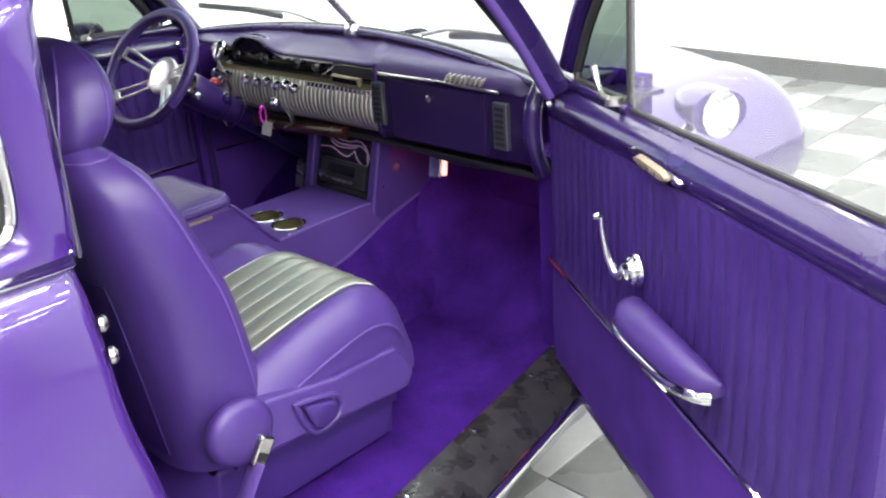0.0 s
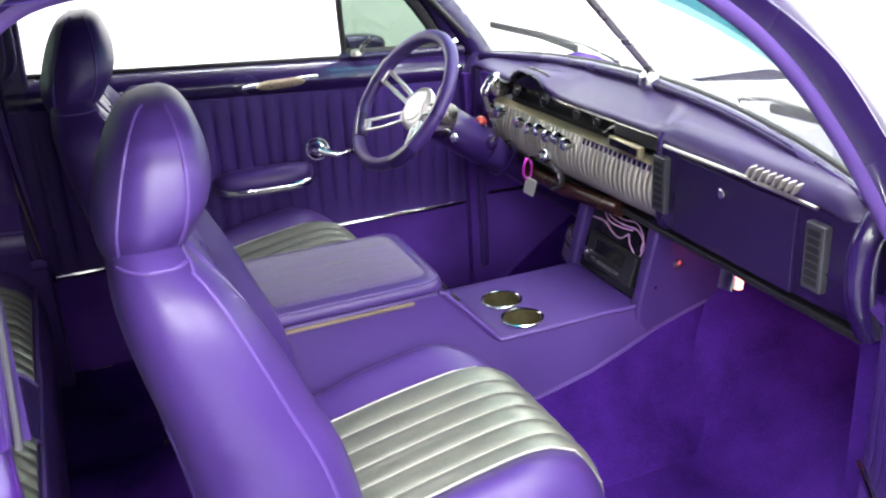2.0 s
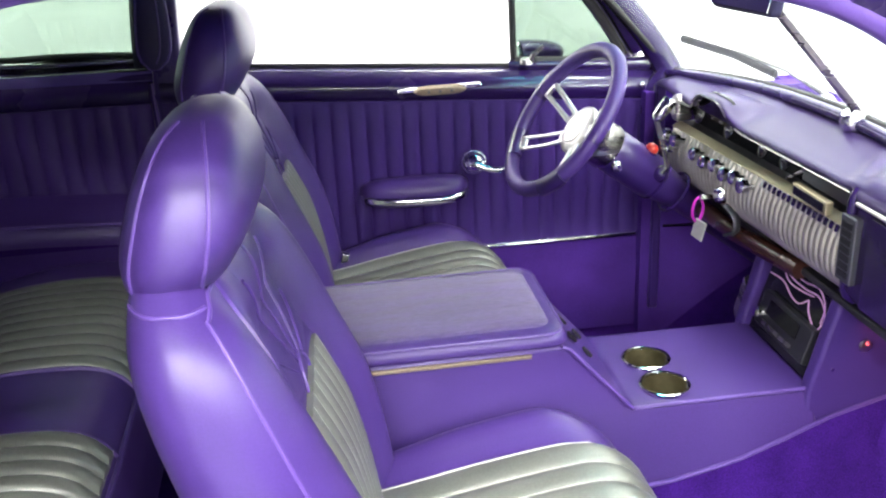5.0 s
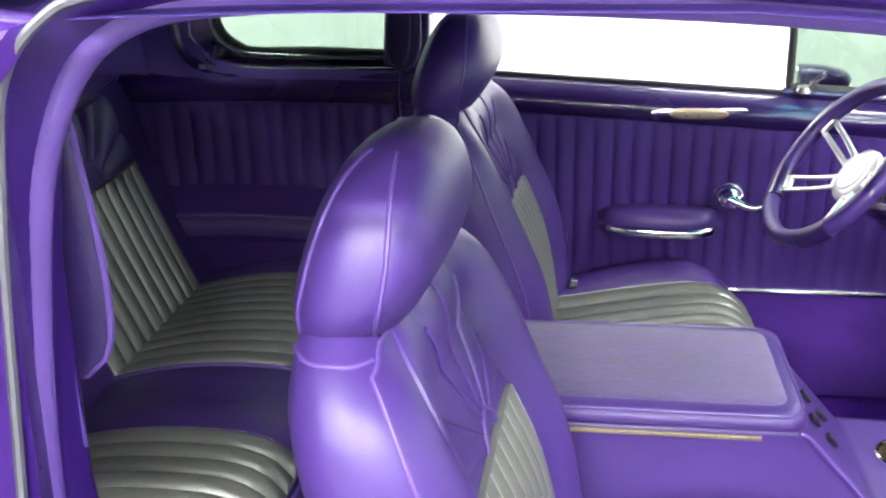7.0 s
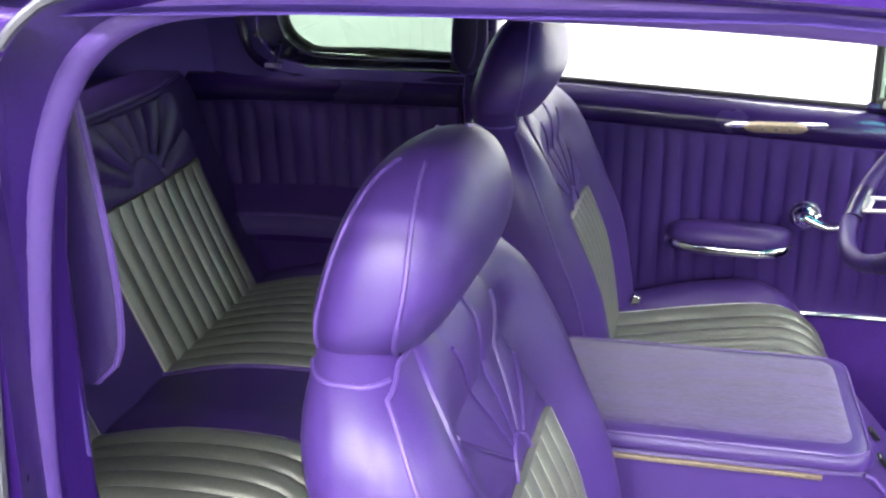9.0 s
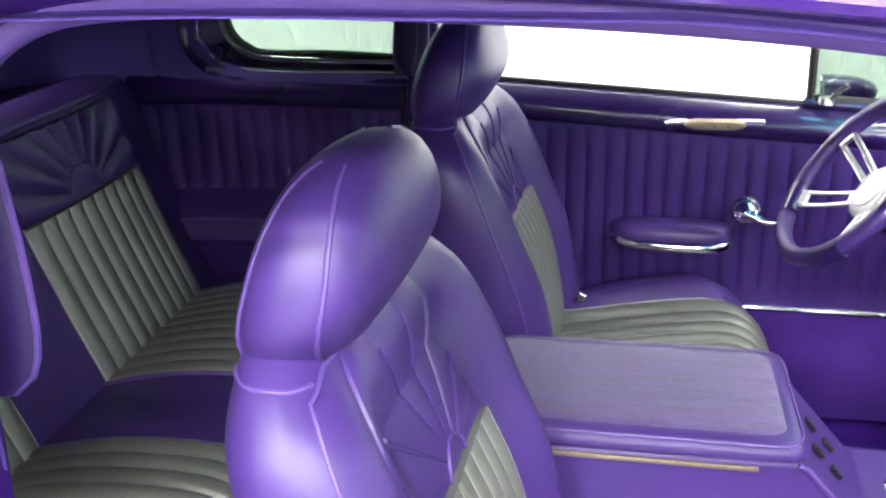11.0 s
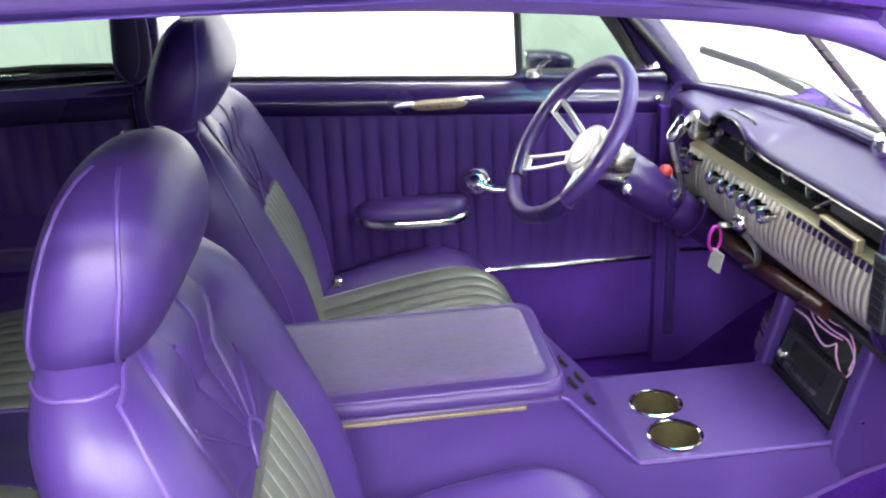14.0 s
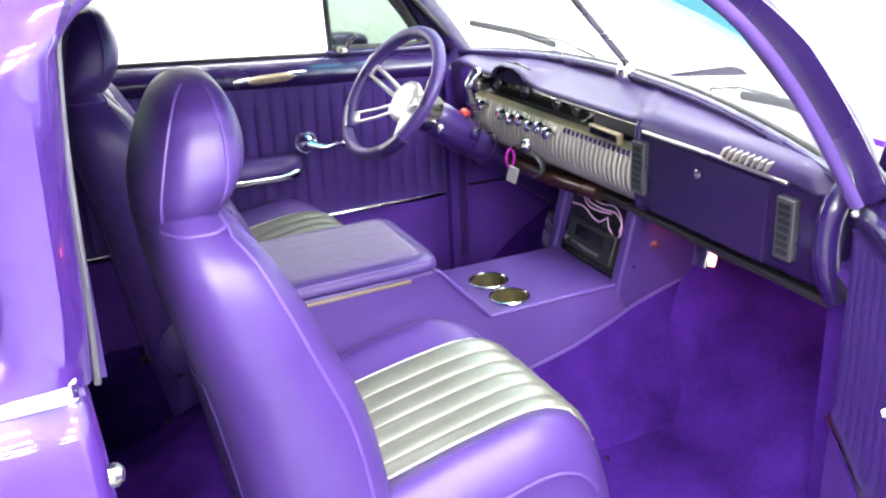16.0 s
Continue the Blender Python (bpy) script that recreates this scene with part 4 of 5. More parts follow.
def head(u, a):
    """The skin of a headrest: u upward, a round from the front."""
    c, s = math.cos(a), math.sin(a)
    p = 0.62 if c > 0 else 0.86
    f, k, w = ease(HEAD_F, u), ease(HEAD_B, u), ease(HEAD_W, u)
    x = (f + k) / 2 + (f - k) / 2 * math.copysign(abs(c) ** p, c)
    y = w * math.copysign(abs(s) ** p, s)
    return Vector((x + 0.06 * y, y - 0.030, 0.755 + 0.173 * u + 0.36 * (x + 0.19) * (1 - u)))


def bucket_seat(y):
    t = thing("bucket_seat", "purple leather bucket seat with silver pleated inserts", "car seat", "front bucket seats", (0, y, FL))
    rings = []
    for z in np.linspace(0.16, 0.800, 46):
        front = [back_edge(math.sin(math.pi / 2 * (-1 + 2 * k / 52)), z) for k in range(53)]
        rings.append(front + [back_skin(math.sin(math.pi / 2 * (-1 + 2 * k / 32)), z) for k in range(31, 0, -1)])
    part("backrest", loft(B(), rings), "leather", t)
    # carpeted back board
    part("back_board", sheet(B(), lambda u, v: back_skin((2 * u - 1) * 0.66, 0.19 + 0.36 * v) - Vector((0.002, 0, 0)), 16, 16, (0.02, 0, 0)), "trim", t)
    # silver insert with a straight upper edge
    bm = sheet(B(), lambda u, v: (lambda yy, zz: Vector((back_front(yy, zz) + 0.013 - 0.004 * (yy / 0.13) ** 4 - 0.004 * max(0.0, 12 * v - 11) + pleat(u * 8, 1.0, 0.007) * min(1, 0.1 + 10 * (1 - v)), yy, zz)))(-0.127 + 0.254 * u, 0.26 + (SUN - 0.002 - 0.26) * v), 80, 18, (-0.015, 0, 0))
    part("backrest_insert", bm, "silver", t, "silver pleated insert")
    silver_seams(t, "insert_seam", lambda u, v: (lambda yy, zz: Vector((back_front(yy, zz) + 0.0068 - 0.004 * (yy / 0.13) ** 4, yy, zz)))(-0.127 + 0.254 * u, 0.27 + (SUN - 0.004 - 0.27) * v), 8)
    # stuffed lobes and tucks above it
    def fan(u, v):
        zc = SUN + 0.200 * v
        yy = (fan_edge(-1, zc) + 0.002) * (1 - u) + (fan_edge(1, zc) - 0.002) * u
        return fan_face(yy, SUN + (0.778 - 0.5 * yy * yy - SUN) * v)
    part("fan_pleats", sheet(B(), fan, 130, 96, (-0.02, 0, 0)), "leather", t)
    for deg in RAYS[1:-1]:
        ca, sa = math.cos(math.radians(deg)), math.sin(math.radians(deg))
        pts = [fan_face(r * sa, SUN + r * ca) for r in np.linspace(0.036, 0.19, 18) if fan_edge(-1, SUN + r * ca) + 0.004 < r * sa < fan_edge(1, SUN + r * ca) - 0.004 and SUN + r * ca < 0.768]
        part("tuck", sweep(B(), [p + Vector((0.0010, 0, 0)) for p in pts], [0.0016 + 0.0020 * i / len(pts) for i in range(len(pts))], 8, 0.8), "leather", t)
    part("sun_piping", sweep(B(), [fan_face(0.034 * math.sin(q), SUN + 0.034 * math.cos(q)) + Vector((0.002, 0, 0)) for q in np.linspace(-1.55, 1.55, 16)], 0.0024, 6), "piping", t)
    # seams of the bolsters
    for s in (-1, 1):
        edge = [back_edge(s * 0.945, z) for z in np.linspace(0.24, 0.755, 40)] + [back_edge(s * q, 0.755 + 0.013 * min(1, (0.945 - q) / 0.12)) for q in np.linspace(0.93, 0.0, 24)]
        part("backrest_piping", sweep(B(), edge, 0.0024, 8), "piping", t)
        part("shoulder_piping", sweep(B(), [back_edge(q, 0.764) for q in np.linspace(s * 0.905, s * 0.995, 12)] + [back_skin(q, 0.764) for q in np.linspace(s * 0.99, s * 0.80, 10)], 0.0024, 8), "piping", t)
    # headrest
    us = [-0.05, -0.03] + [0.5 - 0.5 * math.cos(math.pi * k / 26) for k in range(27)]
    h = part("headrest", loft(B(), [[head(u, a) for a in np.linspace(0, math.tau, 56, endpoint=False)] for u in us]), "leather", t)
    for s in (-1, 1):
        for da in (1.26, 2.15):
            part("headrest_piping", sweep(B(), [head(u, s * da) for u in np.linspace(0.0, 0.985, 32)], 0.0024, 6), "piping", h)
        part("headrest_post", lathe(B(), [(0, 0), (0.007, 0), (0.007, 0.05), (0, 0.05)], 10, Matrix.Translation((-0.215, s * 0.06 - 0.03, 0.755))), "chrome", t)
        part("headrest_clip", lathe(B(), [(0, 0), (0.007, 0.001), (0.006, 0.006), (0, 0.008)], 10, Matrix.Translation(head(0.05, s * 1.26) + Vector((0.001, s * 0.003, 0))) @ aim((0.5, s, -0.2))), "chrome", h)
    # cushion
    rings = []
    for u in [k / 30 for k in range(28)] + [0.925, 0.95, 0.97, 0.985, 1.0]:
        up, dn = [], []
        for k in range(45):
            s = math.sin(math.pi / 2 * (-1 + 2 * k / 44))
            p = cushion_place(u, 0.260 * s)
            zb = 0.15 + 0.03 * max(0, u - 0.8)
            mid = max(zb + 0.02, p.z - 0.085) if abs(s) > 0.5 else (p.z + zb) / 2
            up.append((p.x, p.y, mid + (p.z - mid) * (1 - abs(s) ** 7) ** 0.5))
            if 0 < k < 44:
                dn.append((p.x, p.y * 0.985, zb))
        rings.append(up + dn[::-1])
    part("cushion", loft(B(), rings), "leather", t)
    def ins(u, v):
        p = cushion_place(0.16 + 0.825 * v, (-0.150 + 0.29 * u) * (1 - 0.05 * v))
        roll = max(0.0, (v - 0.86) / 0.14)
        return p + Vector((0.010 * roll, 0, 0.012 * (1 - 0.6 * roll) + pleat(u * 6, 1.0, 0.009)))
    part("cushion_insert", sheet(B(), ins, 72, 40, (0, 0, -0.014)), "silver", t, "silver pleated insert")
    silver_seams(t, "insert_seam", lambda u, v: ins(u, 0.99 * v) + Vector((0, 0, 0.001)), 6)
    for s in (-1, 1):
        part("cushion_piping", sweep(B(), [cushion_place(u, s * 0.2595) + Vector((0, s * 0.0015, -0.060 + 0.02 * u)) for u in np.linspace(0.06, 0.95, 24)], 0.0026, 6), "piping", t)
    lathe(bm := B(), [(0, 0), (0.006, 0), (0.005, 0.004), (0, 0.005)], 10, Matrix.Translation((0.392, -0.175, 0.225)) @ aim((1, 0, 0)))
    part("front_stud", bm, "chrome", t)
    # base box, side covers with a lever recess, recliner covers
    part("base_skirt", loft(B(), [[(-0.16, y1, 0.012), (-0.14, y1, 0.15), (0.285, y1, 0.15), (0.300, y1, 0.10), (0.285, y1, 0.012)] for y1 in (-0.232, -0.222, 0.222, 0.232)]), "trim", t, bevel=0.010)
    part("base_toe", box(B(), (0.28, -0.20, 0.055), (0.335, -0.15, 0.09)), "trim", t, bevel=0.008)
    for s in (-1, 1):
        side = [(-0.13, 0.172), (-0.12, 0.275), (-0.03, 0.268), (0.13, 0.240), (0.285, 0.236), (0.312, 0.200), (0.322, 0.165), (0.300, 0.142), (0.26, 0.142), (0.05, 0.158)]
        flare = lambda z: 0.272 + 0.016 * max(0.0, (0.20 - z) / 0.06) ** 2
        bm = B()
        inn = [bm.verts.new((x, s * 0.235, z)) for x, z in side]
        outr = [bm.verts.new((x, s * flare(z), z)) for x, z in side]
        bm.faces.new(outr)
        bm.faces.new(inn[::-1])
        for i in range(len(side)):
            j = (i + 1) % len(side)
            bm.faces.new((inn[i], inn[j], outr[j], outr[i]))
        cover = part("side_cover", bm, "leather", t, "smooth purple moulded side cover", bevel=0.009)
        part("recliner_cover", lathe(B(), [(0, 0), (0.060, 0), (0.064, 0.010), (0.061, 0.022), (0.050, 0.030), (0.02, 0.034), (0, 0.034)], 32, Matrix.Translation((-0.106, s * 0.268, 0.243)) @ aim((0, s, 0)) @ Matrix.Diagonal((1.08, 1, 1, 1))), "leather", t)
        loop = curve([(0.016, s * 0.278, 0.236), (0.07, s * 0.279, 0.226), (0.112, s * 0.280, 0.212), (0.122, s * 0.281, 0.185), (0.104, s * 0.283, 0.164), (0.06, s * 0.284, 0.158), (0.036, s * 0.283, 0.178), (0.016, s * 0.278, 0.236)], 6)[:-1]
        part("handle_recess", sweep(B(), loop, 0.0065, 8, closed=True), "leather", cover)
        mid = Vector((0.070, s * 0.268, 0.196))
        part("lever", loft(B(), [[mid + (p - mid) * 0.72 + Vector((0, s * d, 0)) for p in loop] for d in (0.0, 0.014)] + [[mid + (p - mid) * 0.60 + Vector((0, s * 0.019, 0)) for p in loop]]), "trim", cover)
    part("runner", box(B(), (-0.18, -0.20, 0.0), (0.31, -0.16, 0.014)), "black", t, bevel=0.003)
    part("runner", box(B(), (-0.18, 0.16, 0.0), (0.31, 0.20, 0.014)), "black", t, bevel=0.003)
    return t


passenger = bucket_seat(SEAT_P)
copy_thing(passenger, pose(SEAT_DX, SEAT_D, FL))

# belt buckle stalk beside the passenger seat
t = thing("belt_stalk", "purple belt stalk with a chrome buckle beside the seat", "seat belt", "", (-0.19, SEAT_P - 0.305, FL))
part("stalk", sweep(B(), [(-0.03, 0.01, 0.0), (0.02, 0, 0.075), (0.095, 0, 0.185)], 0.024, 10, 0.30), "piping", t)
part("buckle", box(B(), (-0.016, -0.008, 0), (0.016, 0.008, 0.058), pose(0.090, 0, 0.178, 0, 34, 0)), "brushed", t, bevel=0.005)
part("buckle_slot", box(B(), (-0.010, -0.0095, 0.012), (0.010, -0.0075, 0.028), pose(0.090, 0, 0.178, 0, 34, 0)), "black", t)
for q in (0.25, 0.5, 0.7):
    part("strap_eyelet", lathe(B(), [(0, 0), (0.004, 0), (0.003, 0.002), (0, 0.002)], 8, Matrix.Translation((0.02 + 0.075 * q, -0.0075, 0.075 + 0.11 * q)) @ aim((0, -1, 0))), "chrome", t)
for s, bx, by in ((1, -0.395, 0.68), (-1, -0.436, 0.655)):
    t = thing("belt_sleeve", "dark purple padded belt sleeve hanging by the centre pillar", "seat belt", "belt sleeves", (bx, s * by, 1.062))
    bm = B()
    rings = []
    for k in range(19):
        u = k / 18
        w = ease([(0.0, 0.010), (0.04, 0.025), (0.12, 0.034), (0.3, 0.034), (0.6, 0.025), (1.0, 0.012)], u)
        z, x = 0.32 * u, 0.030 * u - 0.02 * u * u
        rings.append([(x + w * math.cos(a), s * 0.008 * math.sin(a), z) for a in np.linspace(0, math.tau, 12, endpoint=False)])
    part("sleeve", loft(bm, rings), "sleeve", t)
    part("sleeve_piping", sweep(B(), [r[0] for r in rings[::-1]] + [r[6] for r in rings], 0.0032, 6), "piping", t)
    part("sleeve_seam", sweep(B(), [Vector(r[0]) * 0.72 + Vector(r[6]) * 0.28 + Vector((0, -s * 0.007, 0.012)) for r in rings[::-1]], 0.002, 6), "piping", t)

t = thing("belt_buckle", "small chrome belt buckle beside the driver seat", "seat belt", "", (-0.03, 0.60, 0.58))
part("catch", box(B(), (-0.010, -0.008, 0.0), (0.010, 0.008, 0.045), pose(0, 0, 0, 0, 14, 0)), "chrome", t, bevel=0.004)
part("strap", sweep(B(), [(0, 0, 0.004), (-0.03, 0.02, -0.10), (-0.05, 0.03, -0.22)], 0.012, 8, 0.3), "strap", t)

# ---- rear bench ----
t = thing("rear_bench", "purple leather rear bench with silver pleated inserts", "rear seat", "", (-1.0, 0, FL))
BX = lambda z: ease([(0.20, 0.195), (0.32, 0.150), (0.45, 0.098), (0.60, 0.043), (0.70, 0.015), (0.76, -0.012)], z)


def bench_back(y, z):
    return BX(z) + 0.012 * math.exp(-((y / 0.06) ** 2)) - 0.02 * max(0, abs(y) - 0.5) / 0.15 + 0.012 * math.cos((abs(y) - 0.31) * 6)


def bench_top(x, y):
    return ease([(0.0, 0.260), (0.16, 0.306), (0.30, 0.338), (0.45, 0.345), (0.53, 0.330), (0.575, 0.285), (0.59, 0.22)], x) + 0.008 * math.cos((abs(y) - 0.31) * 7) + 0.010 * math.exp(-((y / 0.10) ** 4))


rings = []
for z in np.linspace(0.18, 0.755, 24):
    e0 = 1 if z < 0.72 else (1 - ((z - 0.72) / 0.04) ** 2) ** 0.5
    ys = np.linspace(-0.66, 0.66, 61)
    front = [(bench_back(y, z) - 0.02 * (1 - e0), y, z) for y in ys]
    rings.append(front + [(BX(z) - 0.13, y, z) for y in ys[::-12]])
part("backrest", loft(B(), rings), "leather", t)
rings = []
for x in np.linspace(0.0, 0.59, 30):
    ys = np.linspace(-0.64, 0.64, 61)
    rings.append([(x, y, bench_top(x, y)) for y in ys] + [(x, y, 0.10) for y in ys[::-12]])
part("cushion", loft(B(), rings), "leather", t)
for s in (-1, 1):
    part("backrest_insert", sheet(B(), lambda u, v: (lambda yy, zz: Vector((bench_back(yy, zz) + 0.016 - 0.004 * max(0.0, 12 * v - 11) + pleat(u * 10, 1.0, 0.012) * min(1, 0.1 + 10 * (1 - v)), yy, zz)))(s * (0.108 + 0.407 * u), 0.30 + 0.300 * v), 90, 14, (-0.015, 0, 0)), "silver", t, "silver pleated insert")
    part("cushion_insert", sheet(B(), lambda u, v: (lambda xx, yy: Vector((xx, yy, bench_top(xx, yy) + 0.016 + pleat(u * 10, 1.0, 0.012))))(0.12 + 0.45 * v, s * (0.108 + 0.407 * u)), 90, 20, (0, 0, -0.015)), "silver", t, "silver pleated insert")
    def rfan(u, v):
        yy, zz = s * (0.108 + 0.407 * u), 0.604 + 0.136 * v
        dy, dz = yy - s * 0.31, zz - 0.60
        ang, r = math.atan2(dy, dz), math.hypot(dy, dz)
        lump = pleat(ang / 0.36 + 0.5, 1.0, 0.016) * min(1, max(0, (r - 0.055) / 0.03)) - (0.006 if abs(r - 0.055) < 0.006 else 0)
        return Vector((bench_back(yy, zz) + 0.012 + lump, yy, zz))
    part("fan_pleats", sheet(B(), rfan, 70, 26, (-0.02, 0, 0)), "leather", t)
    silver_seams(t, "insert_seam", lambda u, v: (lambda yy, zz: Vector((bench_back(yy, zz) + 0.0055, yy, zz)))(s * (0.108 + 0.407 * u), 0.30 + 0.300 * v), 10)
    silver_seams(t, "insert_seam", lambda u, v: (lambda xx, yy: Vector((xx, yy, bench_top(xx, yy) + 0.0055)))(0.12 + 0.45 * v, s * (0.108 + 0.407 * u)), 10)
for s in (-1, 1):
    part("band_piping", sweep(B(), [(x, s * 0.106, bench_top(x, s * 0.106) + 0.003) for x in np.linspace(0.13, 0.575, 24)], 0.0042, 8), "piping", t)
part("top_piping", sweep(B(), [(bench_back(y, 0.735) - 0.012, y, 0.752) for y in np.linspace(-0.64, 0.64, 40)], 0.005, 6), "piping", t)
part("front_piping", sweep(B(), [(0.577, y, bench_top(0.577, y) + 0.002) for y in np.linspace(-0.64, 0.64, 40)], 0.005, 6), "piping", t)

# ---- centre console ----
CUPS = (0.023, -0.074)
t = thing("centre_console", "purple leather centre console with armrest lid and two cup holders", "console", "", (0.30, 0.005, FL))
side = [(-0.43, 0.05), (-0.43, 0.285), (-0.43, 0.415), (0.0, 0.418), (0.012, 0.412), (0.122, 0.285), (0.45, 0.285), (0.45, 0.05)]
bm = B()
flare = lambda z: 0.135 + (0.065 * ((0.285 - z) / 0.165) if z < 0.285 else 0.0)
rows = [[bm.verts.new((x, q * flare(z), z)) for x, z in side] for q in (-1, 1)]
for i in range(len(side)):
    j = (i + 1) % len(side)
    if i != 5:
        bm.faces.new((rows[0][i], rows[0][j], rows[1][j], rows[1][i]))
for row in rows:
    bm.faces.new([row[i] for i in (1, 2, 3, 4, 5)])
    bm.faces.new([row[i] for i in (0, 1, 5, 6, 7)])
rim = [bm.edges.get((rows[p][i], rows[q][j])) or bm.edges.new((rows[p][i], rows[q][j])) for p, i, q, j in ((0, 5, 0, 6), (1, 5, 1, 6), (0, 5, 1, 5), (0, 6, 1, 6))]
for cy in CUPS:
    circ = [bm.verts.new((0.202 + 0.040 * math.cos(a), cy + 0.040 * math.sin(a), 0.285)) for a in np.linspace(0, math.tau, 28, endpoint=False)]
    rim += [bm.edges.new((circ[i], circ[(i + 1) % 28])) for i in range(28)]
bmesh.ops.triangle_fill(bm, use_beauty=True, use_dissolve=False, edges=rim)
part("body", bm, "leather", t, bevel=0.010)
def rounded(x0, x1, hw, r, z, inset=0.0):
    """A ring with rounded corners at height z."""
    x0, x1, hw = x0 + inset, x1 - inset, hw - inset
    out = []
    for cx, cy, a0 in ((x1 - r, hw - r, 0), (x0 + r, hw - r, 90), (x0 + r, -hw + r, 180), (x1 - r, -hw + r, 270)):
        out += [(cx + r * math.cos(math.radians(a0 + 15 * k)), cy + r * math.sin(math.radians(a0 + 15 * k)), z) for k in range(7)]
    return out
lid = part("lid", loft(B(), [rounded(-0.44, 0.014, 0.139, 0.030, 0.4195, 0.004), rounded(-0.44, 0.014, 0.143, 0.032, 0.424), rounded(-0.44, 0.014, 0.144, 0.034, 0.432), rounded(-0.44, 0.014, 0.143, 0.034, 0.440, 0.004), rounded(-0.44, 0.014, 0.143, 0.034, 0.4455, 0.012), rounded(-0.44, 0.014, 0.143, 0.030, 0.4475, 0.022)]), "leather", t)
part("lid_top", loft(B(), [rounded(-0.425, -0.012, 0.118, 0.026, 0.4470), rounded(-0.425, -0.012, 0.118, 0.026, 0.4490, 0.002), rounded(-0.425, -0.012, 0.118, 0.022, 0.4510, 0.012), rounded(-0.425, -0.012, 0.118, 0.018, 0.4525, 0.05)]), "suede", lid, "mottled lilac suede lid top")
part("lid_piping", sweep(B(), rounded(-0.44, 0.014, 0.143, 0.034, 0.4425, 0.006), 0.0022, 6, closed=True), "piping", lid)
part("side_welt", sweep(B(), [(x, -0.140 - 0.394 * (0.285 - z), z) for x, z in ((0.0, 0.152), (0.18, 0.167), (0.30, 0.187), (0.39, 0.212), (0.47, 0.237), (0.60, 0.264))], 0.004, 6), "piping", t)
WELT = [(-0.43, 0.145), (0.0, 0.15), (0.18, 0.165), (0.30, 0.185), (0.39, 0.21), (0.47, 0.235), (0.60, 0.262), (0.78, 0.275)]
def foot(u, v):
    x = -0.43 + 1.21 * u
    z = ease(WELT, x) * (1 - v)
    return Vector((x, -0.1415 - 0.394 * (0.285 - z) - 0.05 * v ** 3, z + 0.004 * noise.noise((x * 9, z * 9, 0.5)) * v))
part("carpeted_foot", sheet(B(), foot, 50, 14), "carpet", t, "purple carpet wrapped round the console foot")
part("lid_strip", box(B(), (-0.40, -0.1392, 0.402), (-0.05, -0.132, 0.409)), "rope", t, "aged champagne trim strip", bevel=0.0015)
part("edge_piping", sweep(B(), [(0.124, -0.137, 0.286), (0.448, -0.137, 0.286)], 0.004, 6), "piping", t)
part("slope_piping", sweep(B(), [(0.0, -0.137, 0.417), (0.012, -0.137, 0.412), (0.122, -0.137, 0.287)], 0.004, 6), "piping", t)
for cy in CUPS:
    m = Matrix.Translation((0.202, cy, 0.286))
    lathe(bm := B(), [(0.039, 0.0005), (0.0455, 0.0005), (0.0448, 0.0035), (0.0415, 0.0045), (0.0395, 0.003), (0.0385, -0.004)], 32, m, caps=False)
    c = part("cup_holder", bm, "chrome", t, "polished cup holder ring")
    lathe(bm := B(), [(0.0385, 0.0), (0.0365, -0.055), (0.034, -0.060), (0.001, -0.060)], 28, m, caps=False)
    part("cup_well", bm, "brass", c)
for k in range(2):
    for e in (-1, 1):
        part("window_switch", box(B(), (-0.010, -0.008, 0), (0.010, 0.008, 0.006), pose(0.040 + 0.028 * k, 0.035 * e - 0.01, 0.3827 - 0.0323 * k, 0, 49, 0)), "black", t, bevel=0.002)
# radio stack
tilt = Matrix.Translation((0.445, 0, 0.285)) @ pose(0, 0, 0, 0, 17, 0)
part("radio_panel", box(B(), (0.0, -0.115, 0.0), (0.02, 0.115, 0.200), tilt), "gloss", t, "dark panel with a painted pinstripe", bevel=0.003)
for s in (-1, 1):
    bm = prism(B(), [(0.425, 0.05), (0.43, 0.285), (0.475, 0.465), (0.62, 0.47), (0.78, 0.40), (0.78, 0.05)], "y", s * 0.118, s * 0.150)
    part("stack_cheek", bm, "leather", t, bevel=0.008)
radio = part("radio", box(B(), (-0.014, -0.10, 0.022), (0.01, 0.085, 0.090), tilt), "black", t, bevel=0.004)
part("radio_display", box(B(), (-0.0165, -0.060, 0.052), (-0.012, 0.050, 0.080), tilt), "gloss", radio)
lathe(bm := B(), [(0, 0), (0.012, 0), (0.011, 0.010), (0, 0.011)], 16, tilt @ Matrix.Translation((-0.014, 0.072, 0.045)) @ aim((-1, 0, 0)))
part("radio_knob", bm, "chrome", radio)
for k in range(5):
    part("radio_key", box(B(), (-0.0165, -0.055 + 0.023 * k, 0.030), (-0.012, -0.037 + 0.023 * k, 0.038), tilt), "brushed", radio)
for pts in (
    [(0.10, 0.165), (0.06, 0.135), (0.0, 0.128), (-0.05, 0.135), (-0.085, 0.115), (-0.09, 0.085)],
    [(0.095, 0.155), (0.05, 0.122), (-0.01, 0.118), (-0.06, 0.122), (-0.095, 0.10), (-0.085, 0.07), (-0.05, 0.085), (-0.035, 0.105)],
    [(0.10, 0.150), (0.05, 0.112), (0.0, 0.110), (-0.045, 0.117)],
    [(0.108, 0.10), (0.06, 0.103), (0.02, 0.09), (-0.01, 0.088), (-0.035, 0.105)],
):
    part("pinstripe", sweep(B(), [tilt @ Vector((-0.0006, y, z + 0.016)) for y, z in curve([(y, z, 0) for y, z in pts], 6) and [(p.x, p.y) for p in curve([(y, z, 0) for y, z in pts], 6)]], 0.0016, 6), "pinstripe", t)
